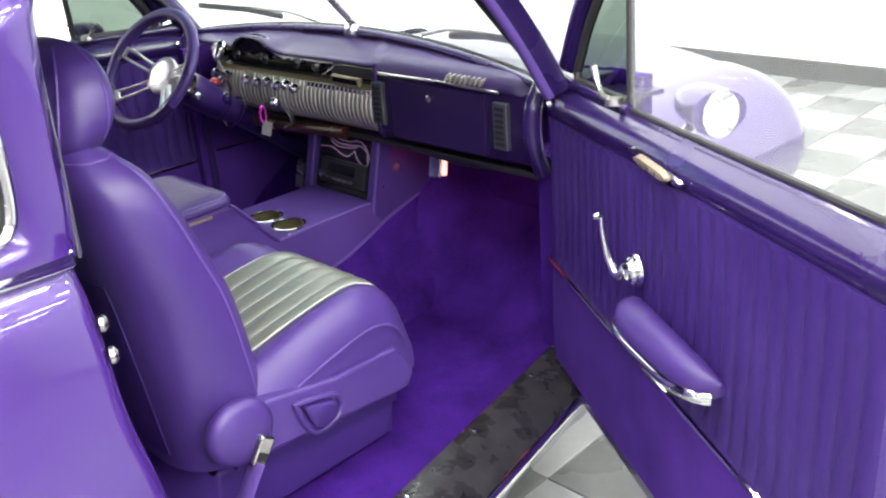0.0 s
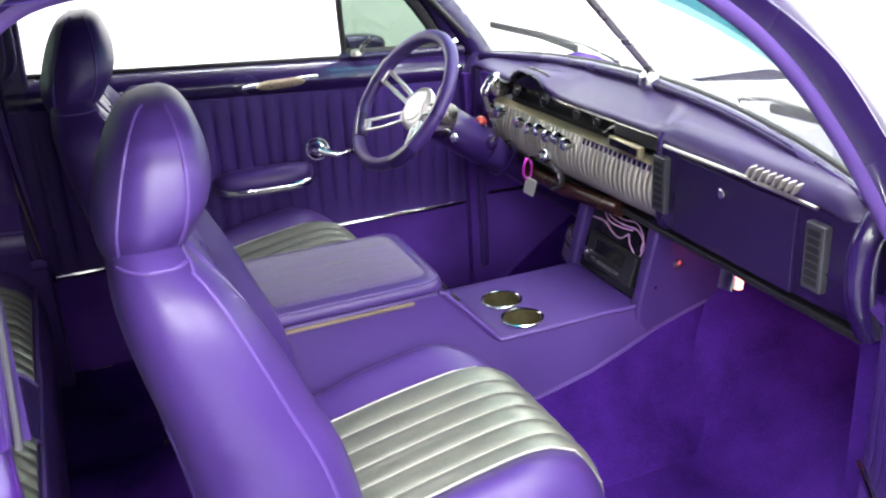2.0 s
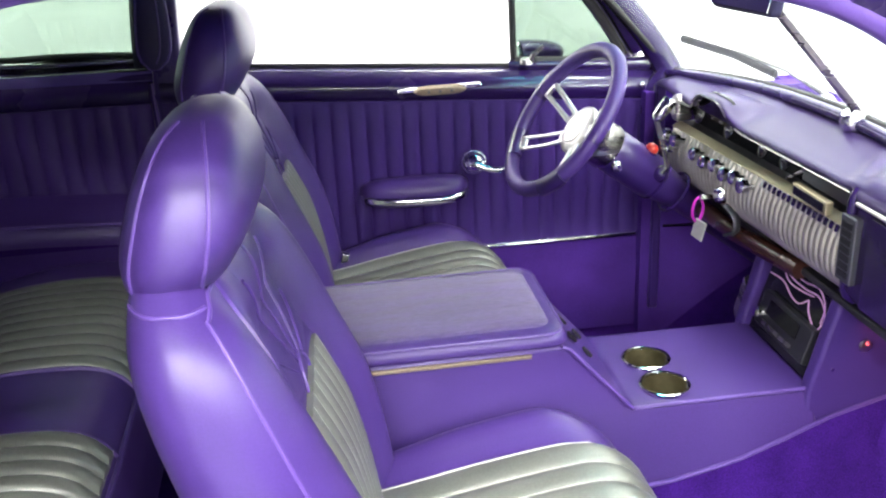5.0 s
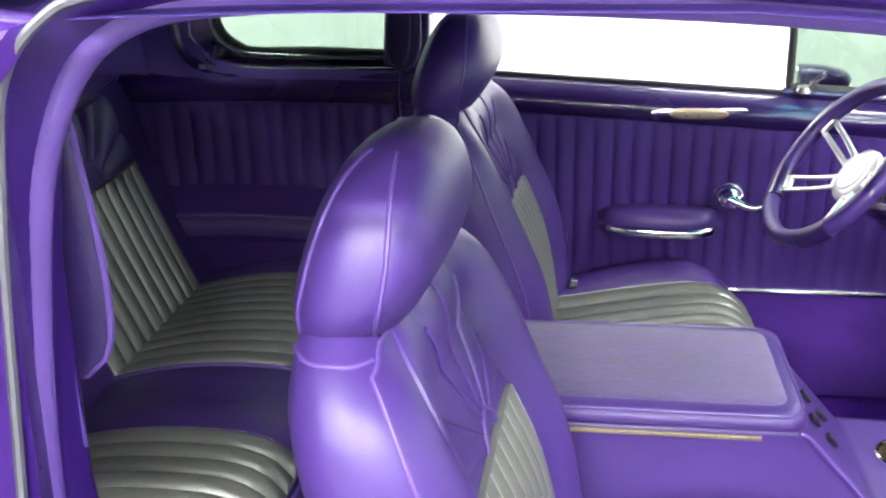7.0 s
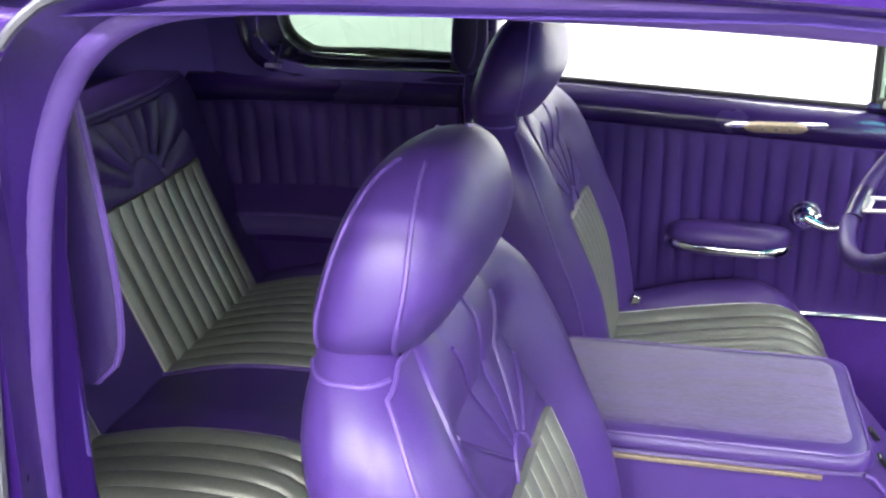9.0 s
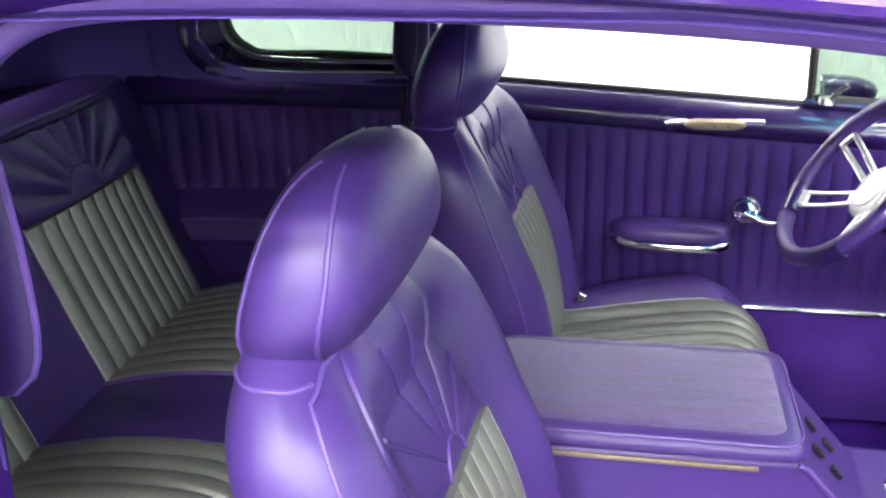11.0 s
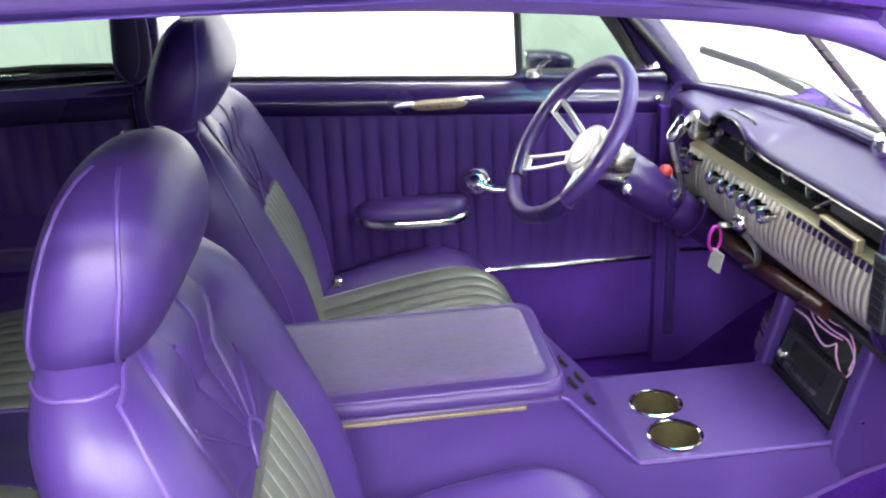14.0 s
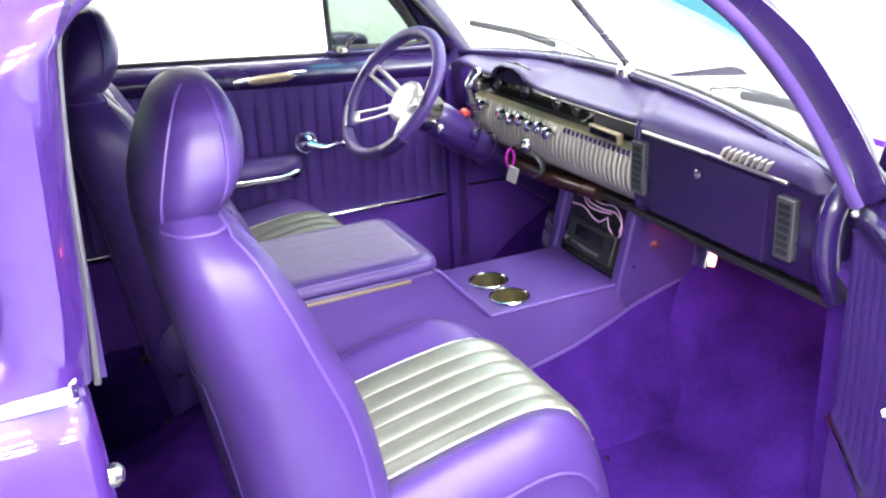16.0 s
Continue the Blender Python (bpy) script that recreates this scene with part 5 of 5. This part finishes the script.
lathe(bm := B(), [(0, 0), (0.011, 0), (0.010, 0.004), (0.004, 0.006), (0, 0.006)], 16, Matrix.Translation((0.524, -0.150, 0.365)) @ aim((0, -1, 0)))
part("lock_button", bm, "brushed", t)
lathe(bm := B(), [(0, 0), (0.004, 0), (0.003, 0.003), (0, 0.003)], 8, Matrix.Translation((0.47, -0.149, 0.325)) @ aim((0, -1, 0)))
part("screw", bm, "chrome", t)

# ---- dashboard ----
t = thing("dashboard", "deep purple painted dashboard with champagne and ribbed silver trim", "dashboard", "", (0.745, 0, 0.77))
DZ = lambda z: z - 0.77
FACE = lambda y: -0.0072 - 0.0466 * y     # the instrument side stands a little askew
# main body: upper pad running back to the screen
def dash_top(u, v):
    """One padded skin from the lip over the instruments and the glove box roll back to the screen."""
    y = -0.705 + 1.41 * u
    x1, z1 = 0.105 - 0.075 * (y / 0.70) ** 2, 1.006 - 0.032 * (y / 0.70) ** 2
    arch = 0.044 * math.exp(-(((y - 0.302) / 0.082) ** 4))
    lip = FACE(y) + 0.003
    inst = [(0.0, lip + 0.010, 0.953), (0.04, lip + 0.001, 0.955), (0.08, lip - 0.002, 0.960), (0.13, lip + 0.003, 0.966), (0.20, lip + 0.014, 0.9695), (0.5, 0.045, 0.981), (0.8, x1 - 0.02, z1 - 0.007), (1.0, x1, z1)]
    glove = [(0.0, 0.006, 0.944), (0.04, 0.000, 0.947), (0.08, -0.001, 0.953), (0.15, 0.006, 0.967), (0.28, 0.022, 0.981), (0.5, 0.048, 0.988), (0.8, x1 - 0.02, z1 - 0.006), (1.0, x1, z1)]
    k = min(1.0, max(0.0, (y + 0.205) / 0.045))
    k = k * k * (3 - 2 * k)
    x = ease([(q[0], q[1]) for q in glove], v) * (1 - k) + ease([(q[0], q[1]) for q in inst], v) * k
    z = ease([(q[0], q[2]) for q in glove], v) * (1 - k) + ease([(q[0], q[2]) for q in inst], v) * k
    ridge = 0.007 * math.exp(-(((y + 0.178 - 0.06 * v) / 0.016) ** 2)) * min(1, 4 * v) * (1 - 0.5 * v)
    end = 0.05 * max(0.0, (abs(y) - 0.60) / 0.10) ** 2
    return Vector((x + 0.05 * max(0.0, (abs(y) - 0.63) / 0.075) ** 2 + 0.010 * k * max(0.0, (y - 0.42) / 0.1) - 0.012 * min(1, arch / 0.02), y, DZ(z + arch * max(0.0, 1 - 1.3 * v) + ridge - end * 0.5)))
part("upper_pad", sheet(B(), dash_top, 180, 48), "dashpad", t)
part("centre_divider", sweep(B(), curve([(0.010, -0.183, DZ(0.963)), (0.002, -0.185, DZ(0.945)), (0.000, -0.186, DZ(0.90)), (0.004, -0.186, DZ(0.80)), (0.022, -0.186, DZ(0.775))], 6), 0.009, 10), "dashpaint", t)
# glove box side
bm = B()
prof = [(0.30, 0.765), (0.05, 0.768), (0.012, 0.778), (-0.002, 0.80), (-0.001, 0.90), (0.001, 0.941), (0.006, 0.946), (0.06, 0.950), (0.10, 0.95), (0.30, 0.94)]
loft(bm, [[(x + o, y, DZ(z)) for x, z in prof] for y, o in ((-0.70, 0.012), (-0.66, 0.004), (-0.18, 0.0))], closed=True)
part("glove_side", bm, "glovepaint", t, bevel=0.006)
g = part("glove_box_door", sheet(B(), lambda u, v: Vector((-0.008 + 0.004 * v ** 3, -0.245 - 0.315 * u, DZ(0.79 + 0.147 * v))), 8, 8, (0.01, 0, 0)), "glovepaint", t, bevel=0.002)
lathe(bm := B(), [(0, 0), (0.009, 0), (0.009, 0.004), (0.005, 0.006), (0, 0.006)], 14, Matrix.Translation((-0.008, -0.383, DZ(0.906))) @ aim((-1, 0, 0)))
part("lock", bm, "chrome", g)
part("chrome_strip", sweep(B(), [(-0.005, -0.205, DZ(0.947)), (-0.005, -0.40, DZ(0.950)), (-0.003, -0.60, DZ(0.946))], 0.0036, 8), "brushed", t)
for k in range(8):
    part("louvre", loft(B(), [[(-0.010 + 0.004 * e, -0.552 + 0.0155 * k + 0.006 * q - 0.006 * e, DZ(0.954 + 0.016 * e)), (0.006 + 0.004 * e, -0.552 + 0.0155 * k + 0.006 * q - 0.006 * e, DZ(0.956 + 0.016 * e)), (0.006 + 0.004 * e, -0.545 + 0.0155 * k - 0.006 * e, DZ(0.956 + 0.016 * e)), (-0.010 + 0.004 * e, -0.545 + 0.0155 * k - 0.006 * e, DZ(0.954 + 0.016 * e))] for e, q in ((0, 0), (1, 0.3))]), "ribs", t, bevel=0.002)
for cy, h0, h1 in ((-0.608, 0.815, 0.925), (-0.198, 0.815, 0.925)):
    vent = part("air_vent", box(B(), (-0.012, cy - 0.021, DZ(h0)), (0.004, cy + 0.021, DZ(h1))), "gunmetal", t, bevel=0.003)
    for k in range(7):
        part("vent_slot", box(B(), (-0.0135, cy - 0.013, DZ(h0 + 0.010 + 0.0135 * k)), (-0.010, cy + 0.013, DZ(h0 + 0.019 + 0.0135 * k))), "black", vent)
# side cheek by the door
for s in (-1, 1):
    part("end_cheek", sweep(B(), curve([(0.03, s * 0.70, DZ(0.97)), (-0.005, s * 0.70, DZ(0.92)), (-0.005, s * 0.70, DZ(0.84)), (0.03, s * 0.695, DZ(0.77))], 6), 0.022, 10), "dashpaint", t)
part("under_dash", box(B(), (0.02, -0.69, DZ(0.748)), (0.33, 0.69, DZ(0.762))), "black", t, bevel=0.004)
part("under_roll", sweep(B(), [(-0.01, 0.42, DZ(0.745)), (-0.005, 0.18, DZ(0.75)), (0.02, -0.02, DZ(0.758))], 0.018, 10), "wood", t, "red-brown under-dash rail")
part("wiring_loom", sweep(B(), curve([(0.05, -0.24, DZ(0.75)), (0.06, -0.40, DZ(0.735)), (0.06, -0.55, DZ(0.742)), (0.05, -0.68, DZ(0.75))], 6), 0.012, 8), "rubber", t)

# instrument side
part("instrument_back", sheet(B(), lambda u, v: (lambda y: Vector((FACE(y) + 0.042 - 0.016 * v, y, DZ(0.905 + 0.056 * v))))(-0.178 + 0.65 * u), 20, 4, (0.006, 0, 0)), "gloss", t)
part("instrument_dial_back", sheet(B(), lambda u, v: (lambda y: Vector((FACE(y) + 0.012, y, DZ(0.955 + (0.045 * math.exp(-(((y - 0.302) / 0.082) ** 4)) + 0.004) * v))))(0.205 + 0.19 * u), 24, 4, (0.006, 0, 0)), "gloss", t)
part("instrument_bezel", sweep(B(), [(FACE(y) + 0.001 - 0.012 * min(1, 2 * math.exp(-(((y - 0.302) / 0.082) ** 4))), y, DZ(0.954 + 0.044 * math.exp(-(((y - 0.302) / 0.082) ** 4)))) for y in np.linspace(-0.172, 0.46, 90)], 0.0020, 6), "brushed", t)
for cy in np.linspace(-0.02, 0.36, 11):
    part("scale_mark", box(B(), (FACE(cy) + 0.026, cy - 0.006, DZ(0.940)), (FACE(cy) + 0.029, cy + 0.006, DZ(0.9425))), "brushed", t)
part("champagne_strip", sheet(B(), lambda u, v: (lambda y: Vector((FACE(y) - 0.001 + 0.019 * v, y, DZ(0.896 + 0.010 * v))))(-0.176 + 0.668 * u), 20, 3, (0.004, 0, -0.006)), "gold", t, "champagne anodised strip", bevel=0.001)
part("recess_floor", sheet(B(), lambda u, v: (lambda y: Vector((FACE(y) + 0.018 + 0.026 * v, y, DZ(0.9045 + 0.002 * v))))(-0.176 + 0.66 * u), 12, 2, (0, 0, -0.003)), "black", t)
part("navy_band", sheet(B(), lambda u, v: (lambda y: Vector((FACE(y) - 0.0045 - 0.003 * v, y, DZ(0.8955 - 0.011 * v))))(-0.174 + 0.25 * u), 12, 2, (0.002, 0, 0)), "dashpaint", t, "dark blue band under the champagne strip")
n = 40
def ribbed(y, v, out=0.0):
    return Vector((FACE(y) - out + ease([(0.0, 0.0), (0.3, -0.010), (0.6, -0.010), (0.85, 0.001), (1.0, 0.020)], v), y, DZ(0.895 - 0.110 * v)))
panel = part("ribbed_panel", sheet(B(), lambda u, v: ribbed(-0.175 + 0.65 * u, v), 20, 12, (0.01, 0, 0)), "ribs", t, "vertically ribbed aged silver panel")
rib = sweep(B(), [ribbed(0.0, v, 0.001) for v in np.linspace(0.0, 1.0, 12)], 0.0048, 6, 0.8)
rib_mesh = bpy.data.meshes.new("rib")
rib.to_mesh(rib_mesh)
rib.free()
rib_mesh.shade_smooth()
rib_mesh.materials.append(M["ribs"])
for k in range(n):
    o = new("rib", rib_mesh)
    o.location = (-0.0466 * (-0.168 + 0.640 * k / (n - 1)), -0.168 + 0.640 * k / (n - 1), 0)
    o.parent = panel
cb = part("clock_bezel", box(B(), (-0.018, -0.140, DZ(0.905)), (-0.004, -0.028, DZ(0.928)), pose(0, 0, 0)), "gold", t, "champagne clock frame", bevel=0.003)
part("clock_window", box(B(), (-0.0195, -0.133, DZ(0.909)), (-0.016, -0.035, DZ(0.924))), "gloss", cb, bevel=0.001)
part("tuner_panel", box(B(), (0.020, -0.165, DZ(0.916)), (0.026, 0.010, DZ(0.948))), "gunmetal", t, bevel=0.002)
bm = B()
sweep(bm, [(0.006, 0.035, DZ(0.912)), (0.014, -0.015, DZ(0.945))], 0.0025, 6)
part("dial_pointer", bm, "brushed", t)
for k, (ky, kz) in enumerate(((0.455, 0.884), (0.405, 0.884), (0.435, 0.862), (0.31, 0.880), (0.265, 0.876), (0.222, 0.882), (0.180, 0.876), (0.140, 0.882), (0.105, 0.876))):
    lathe(bm := B(), [(0, 0), (0.006, 0), (0.006, 0.012), (0.013, 0.014), (0.014, 0.026), (0.010, 0.031), (0, 0.032)], 14, Matrix.Translation((FACE(ky) - 0.010, ky, DZ(kz))) @ aim((-1, 0, 0.15)))
    part("dash_knob", bm, "chrome", t)
for gy in (0.42, 0.29, 0.15, 0.07):
    lathe(bm := B(), [(0, 0), (0.019, 0), (0.0195, 0.002), (0.018, 0.003), (0, 0.002)], 24, Matrix.Translation((FACE(gy) + 0.030, gy, DZ(0.934))) @ aim((-1, 0, 0.30)))
    gg = part("gauge", bm, "gloss", t)
    part("gauge_needle", box(B(), (FACE(gy) + 0.024, gy - 0.014, DZ(0.935)), (FACE(gy) + 0.025, gy + 0.004, DZ(0.9375))), "brushed", gg)
part("instrument_end", box(B(), (-0.036, 0.464, DZ(0.908)), (0.005, 0.498, DZ(0.966))), "brushed", t, bevel=0.012)
part("end_lens", box(B(), (-0.039, 0.470, DZ(0.924)), (-0.033, 0.492, DZ(0.956))), "polish", t, bevel=0.004)
lathe(bm := B(), [(0, 0), (0.017, 0), (0.017, 0.010), (0.012, 0.016), (0, 0.016)], 16, Matrix.Translation((-0.028, 0.215, DZ(0.825))) @ aim((-1, 0, 0)))
part("ignition_bezel", bm, "chrome", t)
part("ignition_bracket", sweep(B(), curve([(-0.03, 0.195, DZ(0.81)), (-0.022, 0.165, DZ(0.795)), (-0.020, 0.165, DZ(0.765)), (-0.028, 0.19, DZ(0.75))], 5), 0.009, 8, 0.4), "gunmetal", t)

# key with tag
t = thing("car_key", "key with a pink ring and a white tag in the ignition", "key", "", (0.690, 0.215, 0.825))
part("key_blade", box(B(), (-0.02, -0.002, -0.005), (0.02, 0.002, 0.005)), "chrome", t)
part("key_ring", sweep(B(), [(-0.024 + 0.013 * math.sin(a), 0.005 * math.sin(a), -0.026 + 0.024 * math.cos(a)) for a in np.linspace(0, math.tau, 24, endpoint=False)], 0.0028, 8, closed=True), "pink", t, "bright pink key ring")
part("key_tag", box(B(), (-0.003, -0.015, -0.042), (0.002, 0.015, 0.0), pose(-0.02, -0.012, -0.045, 14, 0, 25)), "tag", t, bevel=0.003)

# ---- steering wheel and column ----
t = thing("steering_wheel", "purple-rimmed steering wheel with polished slotted spokes", "steering wheel", "", (0.470, 0.373, 0.935))
ax = Vector((-0.795, -0.085, 0.60)).normalized()     # from the column to the driver
turn = aim(ax)
R = 0.161
part("rim", sweep(B(), [turn @ Vector((R * math.cos(a), R * math.sin(a), 0.045)) for a in np.linspace(0, math.tau, 64, endpoint=False)], 0.0155, 12, closed=True), "leather", t)
lathe(bm := B(), [(0, 0.012), (0.036, 0.012), (0.044, 0.010), (0.052, 0.006), (0.054, 0.0), (0.050, -0.010), (0.036, -0.03), (0, -0.03)], 32, turn)
part("hub", bm, "polish", t, "polished aluminium hub")
lathe(bm := B(), [(0, 0.017), (0.024, 0.0165), (0.034, 0.015), (0.036, 0.011), (0, 0.010)], 24, turn)
part("horn_button", bm, "polish", t)
up = (Vector((0, 0, 1)) - ax * ax.z).normalized()
left = (Vector((0, 1, 0)) - ax * ax.y).normalized()
def on_wheel(d, r, h):
    return up * (r * math.cos(d)) + left * (r * math.sin(d)) + ax * h
for d in (78, 131, 229, 282):
    a = math.radians(d)
    for e in (-1, 1):
        part("spoke", sweep(B(), [on_wheel(a + e * 0.24, 0.044, 0.002), on_wheel(a + e * 0.13, 0.10, 0.020), on_wheel(a + e * 0.095, R - 0.010, 0.042)], [0.0075, 0.0065, 0.0065], 8, 0.6), "polish", t)
    part("spoke_end", sweep(B(), [on_wheel(a + q * 0.10, R - 0.018, 0.040) for q in (-1, -0.5, 0, 0.5, 1)], 0.010, 8, 0.55), "polish", t)
    part("spoke_root", sweep(B(), [on_wheel(a + q * 0.26, 0.050, 0.003) for q in (-1, -0.5, 0, 0.5, 1)], 0.009, 8, 0.7), "polish", t)
    part("grip_joint", sweep(B(), [on_wheel(a + q * 0.20, R, 0.045) for q in (-1, -0.5, 0, 0.5, 1)], 0.0162, 12), "column", t)
t = thing("steering_column", "purple painted steering column with chrome collar", "steering column", "", (0.468, 0.373, 0.940))
turn = aim(Vector((-0.80, -0.03, 0.60)))
part("collar", lathe(B(), [(0, -0.042), (0.045, -0.042), (0.049, -0.046), (0.049, -0.078), (0.046, -0.084), (0, -0.084)], 28, turn), "brushed", t)
part("hub_sleeve", lathe(B(), [(0, -0.015), (0.034, -0.015), (0.042, -0.042), (0, -0.043)], 24, turn), "column", t)
part("upper_tube", lathe(B(), [(0, -0.08), (0.045, -0.08), (0.047, -0.088), (0.047, -0.20), (0.042, -0.21), (0, -0.21)], 28, turn), "column", t)
part("lower_tube", lathe(B(), [(0, -0.205), (0.038, -0.205), (0.041, -0.22), (0.036, -0.26), (0.032, -0.27), (0.032, -0.62), (0, -0.62)], 24, turn), "column", t)
on = lambda d: turn @ Vector((0, 0, -d))
part("hazard_button", lathe(B(), [(0, 0), (0.014, 0), (0.013, 0.010), (0.008, 0.015), (0, 0.016)], 16, Matrix.Translation(on(0.155) + Vector((0.028, -0.012, 0.034))) @ aim((0.5, -0.35, 0.75))), "red", t, "round red hazard button")
part("hazard_cup", lathe(B(), [(0.013, 0.0), (0.0165, 0.0), (0.0165, 0.008), (0.0145, 0.008)], 16, Matrix.Translation(on(0.155) + Vector((0.026, -0.010, 0.031))) @ aim((0.5, -0.35, 0.75)), caps=False), "paint", t)
part("tilt_lever", lathe(B(), [(0, 0), (0.006, 0), (0.006, 0.012), (0.011, 0.016), (0.009, 0.028), (0, 0.030)], 12, Matrix.Translation(on(0.09) + Vector((-0.004, -0.042, -0.012))) @ aim((-0.2, -1, -0.25))), "chrome", t)
for d in (0.205, 0.262):
    part("band", lathe(B(), [(0.044, -d), (0.048, -d - 0.002), (0.048, -d - 0.006), (0.044, -d - 0.008)], 24, turn, caps=False), "dashpaint", t)
g0 = on(0.205)
part("shift_boss", lathe(B(), [(0, 0), (0.020, 0), (0.018, 0.022), (0.010, 0.030), (0, 0.030)], 16, Matrix.Translation(g0 + Vector((0.0, -0.025, 0.012))) @ aim((0.1, -0.8, 0.5))), "dashpaint", t)
lever = curve([g0 + Vector((0.0, -0.045, 0.022)), g0 + Vector((0.006, -0.062, 0.045)), g0 + Vector((-0.008, -0.062, 0.10)), g0 + Vector((-0.020, -0.060, 0.145))], 6)
part("shift_lever", sweep(B(), lever, 0.0055, 8), "brushed", t)
part("shift_knob", lathe(B(), [(0, 0), (0.007, 0), (0.0125, 0.007), (0.0140, 0.030), (0.0145, 0.046), (0.0125, 0.051), (0, 0.052)], 18, Matrix.Translation(lever[-1] + Vector((-0.003, 0, -0.004))) @ aim((0.62, -0.05, 0.78))), "chrome", t)

# ---- pedals ----
t = thing("brake_pedal", "upright ribbed steel pedal over the carpet", "pedal", "", (0.795, 0.245, 0.575))
tip = pose(0, 0, 0, 0, 12, -18)
part("pad", box(B(), (-0.006, -0.032, -0.045), (0.006, 0.032, 0.045), tip), "gunmetal", t, bevel=0.004)
for k in range(4):
    part("pad_rib", box(B(), (-0.011, -0.027 + 0.015 * k, -0.040), (-0.005, -0.018 + 0.015 * k, 0.040), tip), "brushed", t, bevel=0.0015)
part("arm", sweep(B(), curve([(0.006, 0, 0), (0.06, 0.01, 0.05), (0.10, 0.01, 0.18)], 5), 0.008, 8), "black", t)
t = thing("courtesy_light", "chrome courtesy lamp with a red glow under the dash", "lamp", "", (0.866, -0.262, 0.682))
part("bracket", box(B(), (-0.016, -0.018, -0.036), (0.016, 0.018, 0.030), pose(0, 0, 0, 0, 15, 20)), "chrome", t, bevel=0.004)
part("lens", box(B(), (-0.004, -0.024, -0.030), (0.014, -0.017, 0.024), pose(0, 0, 0, 0, 15, 20)), "redglow", t, "glowing red lens", bevel=0.003)
lamp = bpy.data.lights.new("courtesy_bulb", "POINT")
lamp.energy, lamp.color, lamp.shadow_soft_size = 0.20, (1.0, 0.12, 0.16), 0.012
tagged(new("courtesy_bulb", lamp), kind="structure").location = (0.935, -0.335, 0.650)

# inside mirror
t = thing("rear_view_mirror", "dark blue rear view mirror hanging from the windscreen header", "mirror", "", (0.60, -0.08, 1.25))
part("housing", box(B(), (-0.012, -0.075, -0.026), (0.012, 0.075, 0.026), pose(0, 0, 0, 0, 15, 12)), "strap", t, bevel=0.01)
part("glass", box(B(), (-0.0135, -0.068, -0.021), (-0.0122, 0.068, 0.021), pose(0, 0, 0, 0, 15, 12)), "mirror", t)
part("stem", sweep(B(), [(0.01, 0, 0.01), (-0.02, 0.03, 0.16)], 0.007, 8), "chrome", t)

# ---- floor tiles ----
TILE = 0.305
tm = {}
for mat in ("tile_light", "tile_grey"):
    me = bpy.data.meshes.new("floor_tile")
    bm = box(B(), (-TILE / 2 + 0.002, -TILE / 2 + 0.002, -0.006), (TILE / 2 - 0.002, TILE / 2 - 0.002, 0.0))
    bmesh.ops.bevel(bm, geom=[e for e in bm.edges if all(v.co.z > -0.001 for v in e.verts)], offset=0.0012, segments=1, affect="EDGES")
    bm.to_mesh(me)
    bm.free()
    me.materials.append(M[mat])
    tm[mat] = me
nx, ny = int((WX - WXB) / TILE), int((WY1 - WY0) / TILE)
rest = {"tile_light": B(), "tile_grey": B()}
for i in range(nx):
    for j in range(ny):
        x, y = WX - TILE * (i + 0.5), WY1 - TILE * (j + 0.5)
        mat = "tile_light" if (i + j) % 2 else "tile_grey"
        if x > 0.2 and -1.9 < y < 1.0:
            o = new("floor_tile", tm[mat])
            o.location = (x, y, 0)
            o.parent = ground
        else:
            h = TILE / 2 - 0.002
            rest[mat].faces.new([rest[mat].verts.new((x + a * h, y + b * h, 0.0)) for a, b in ((-1, -1), (1, -1), (1, 1), (-1, 1))])
for mat, bm in rest.items():
    tagged(part("floor_tiles_beyond", bm, mat, ground), kind="stuff")
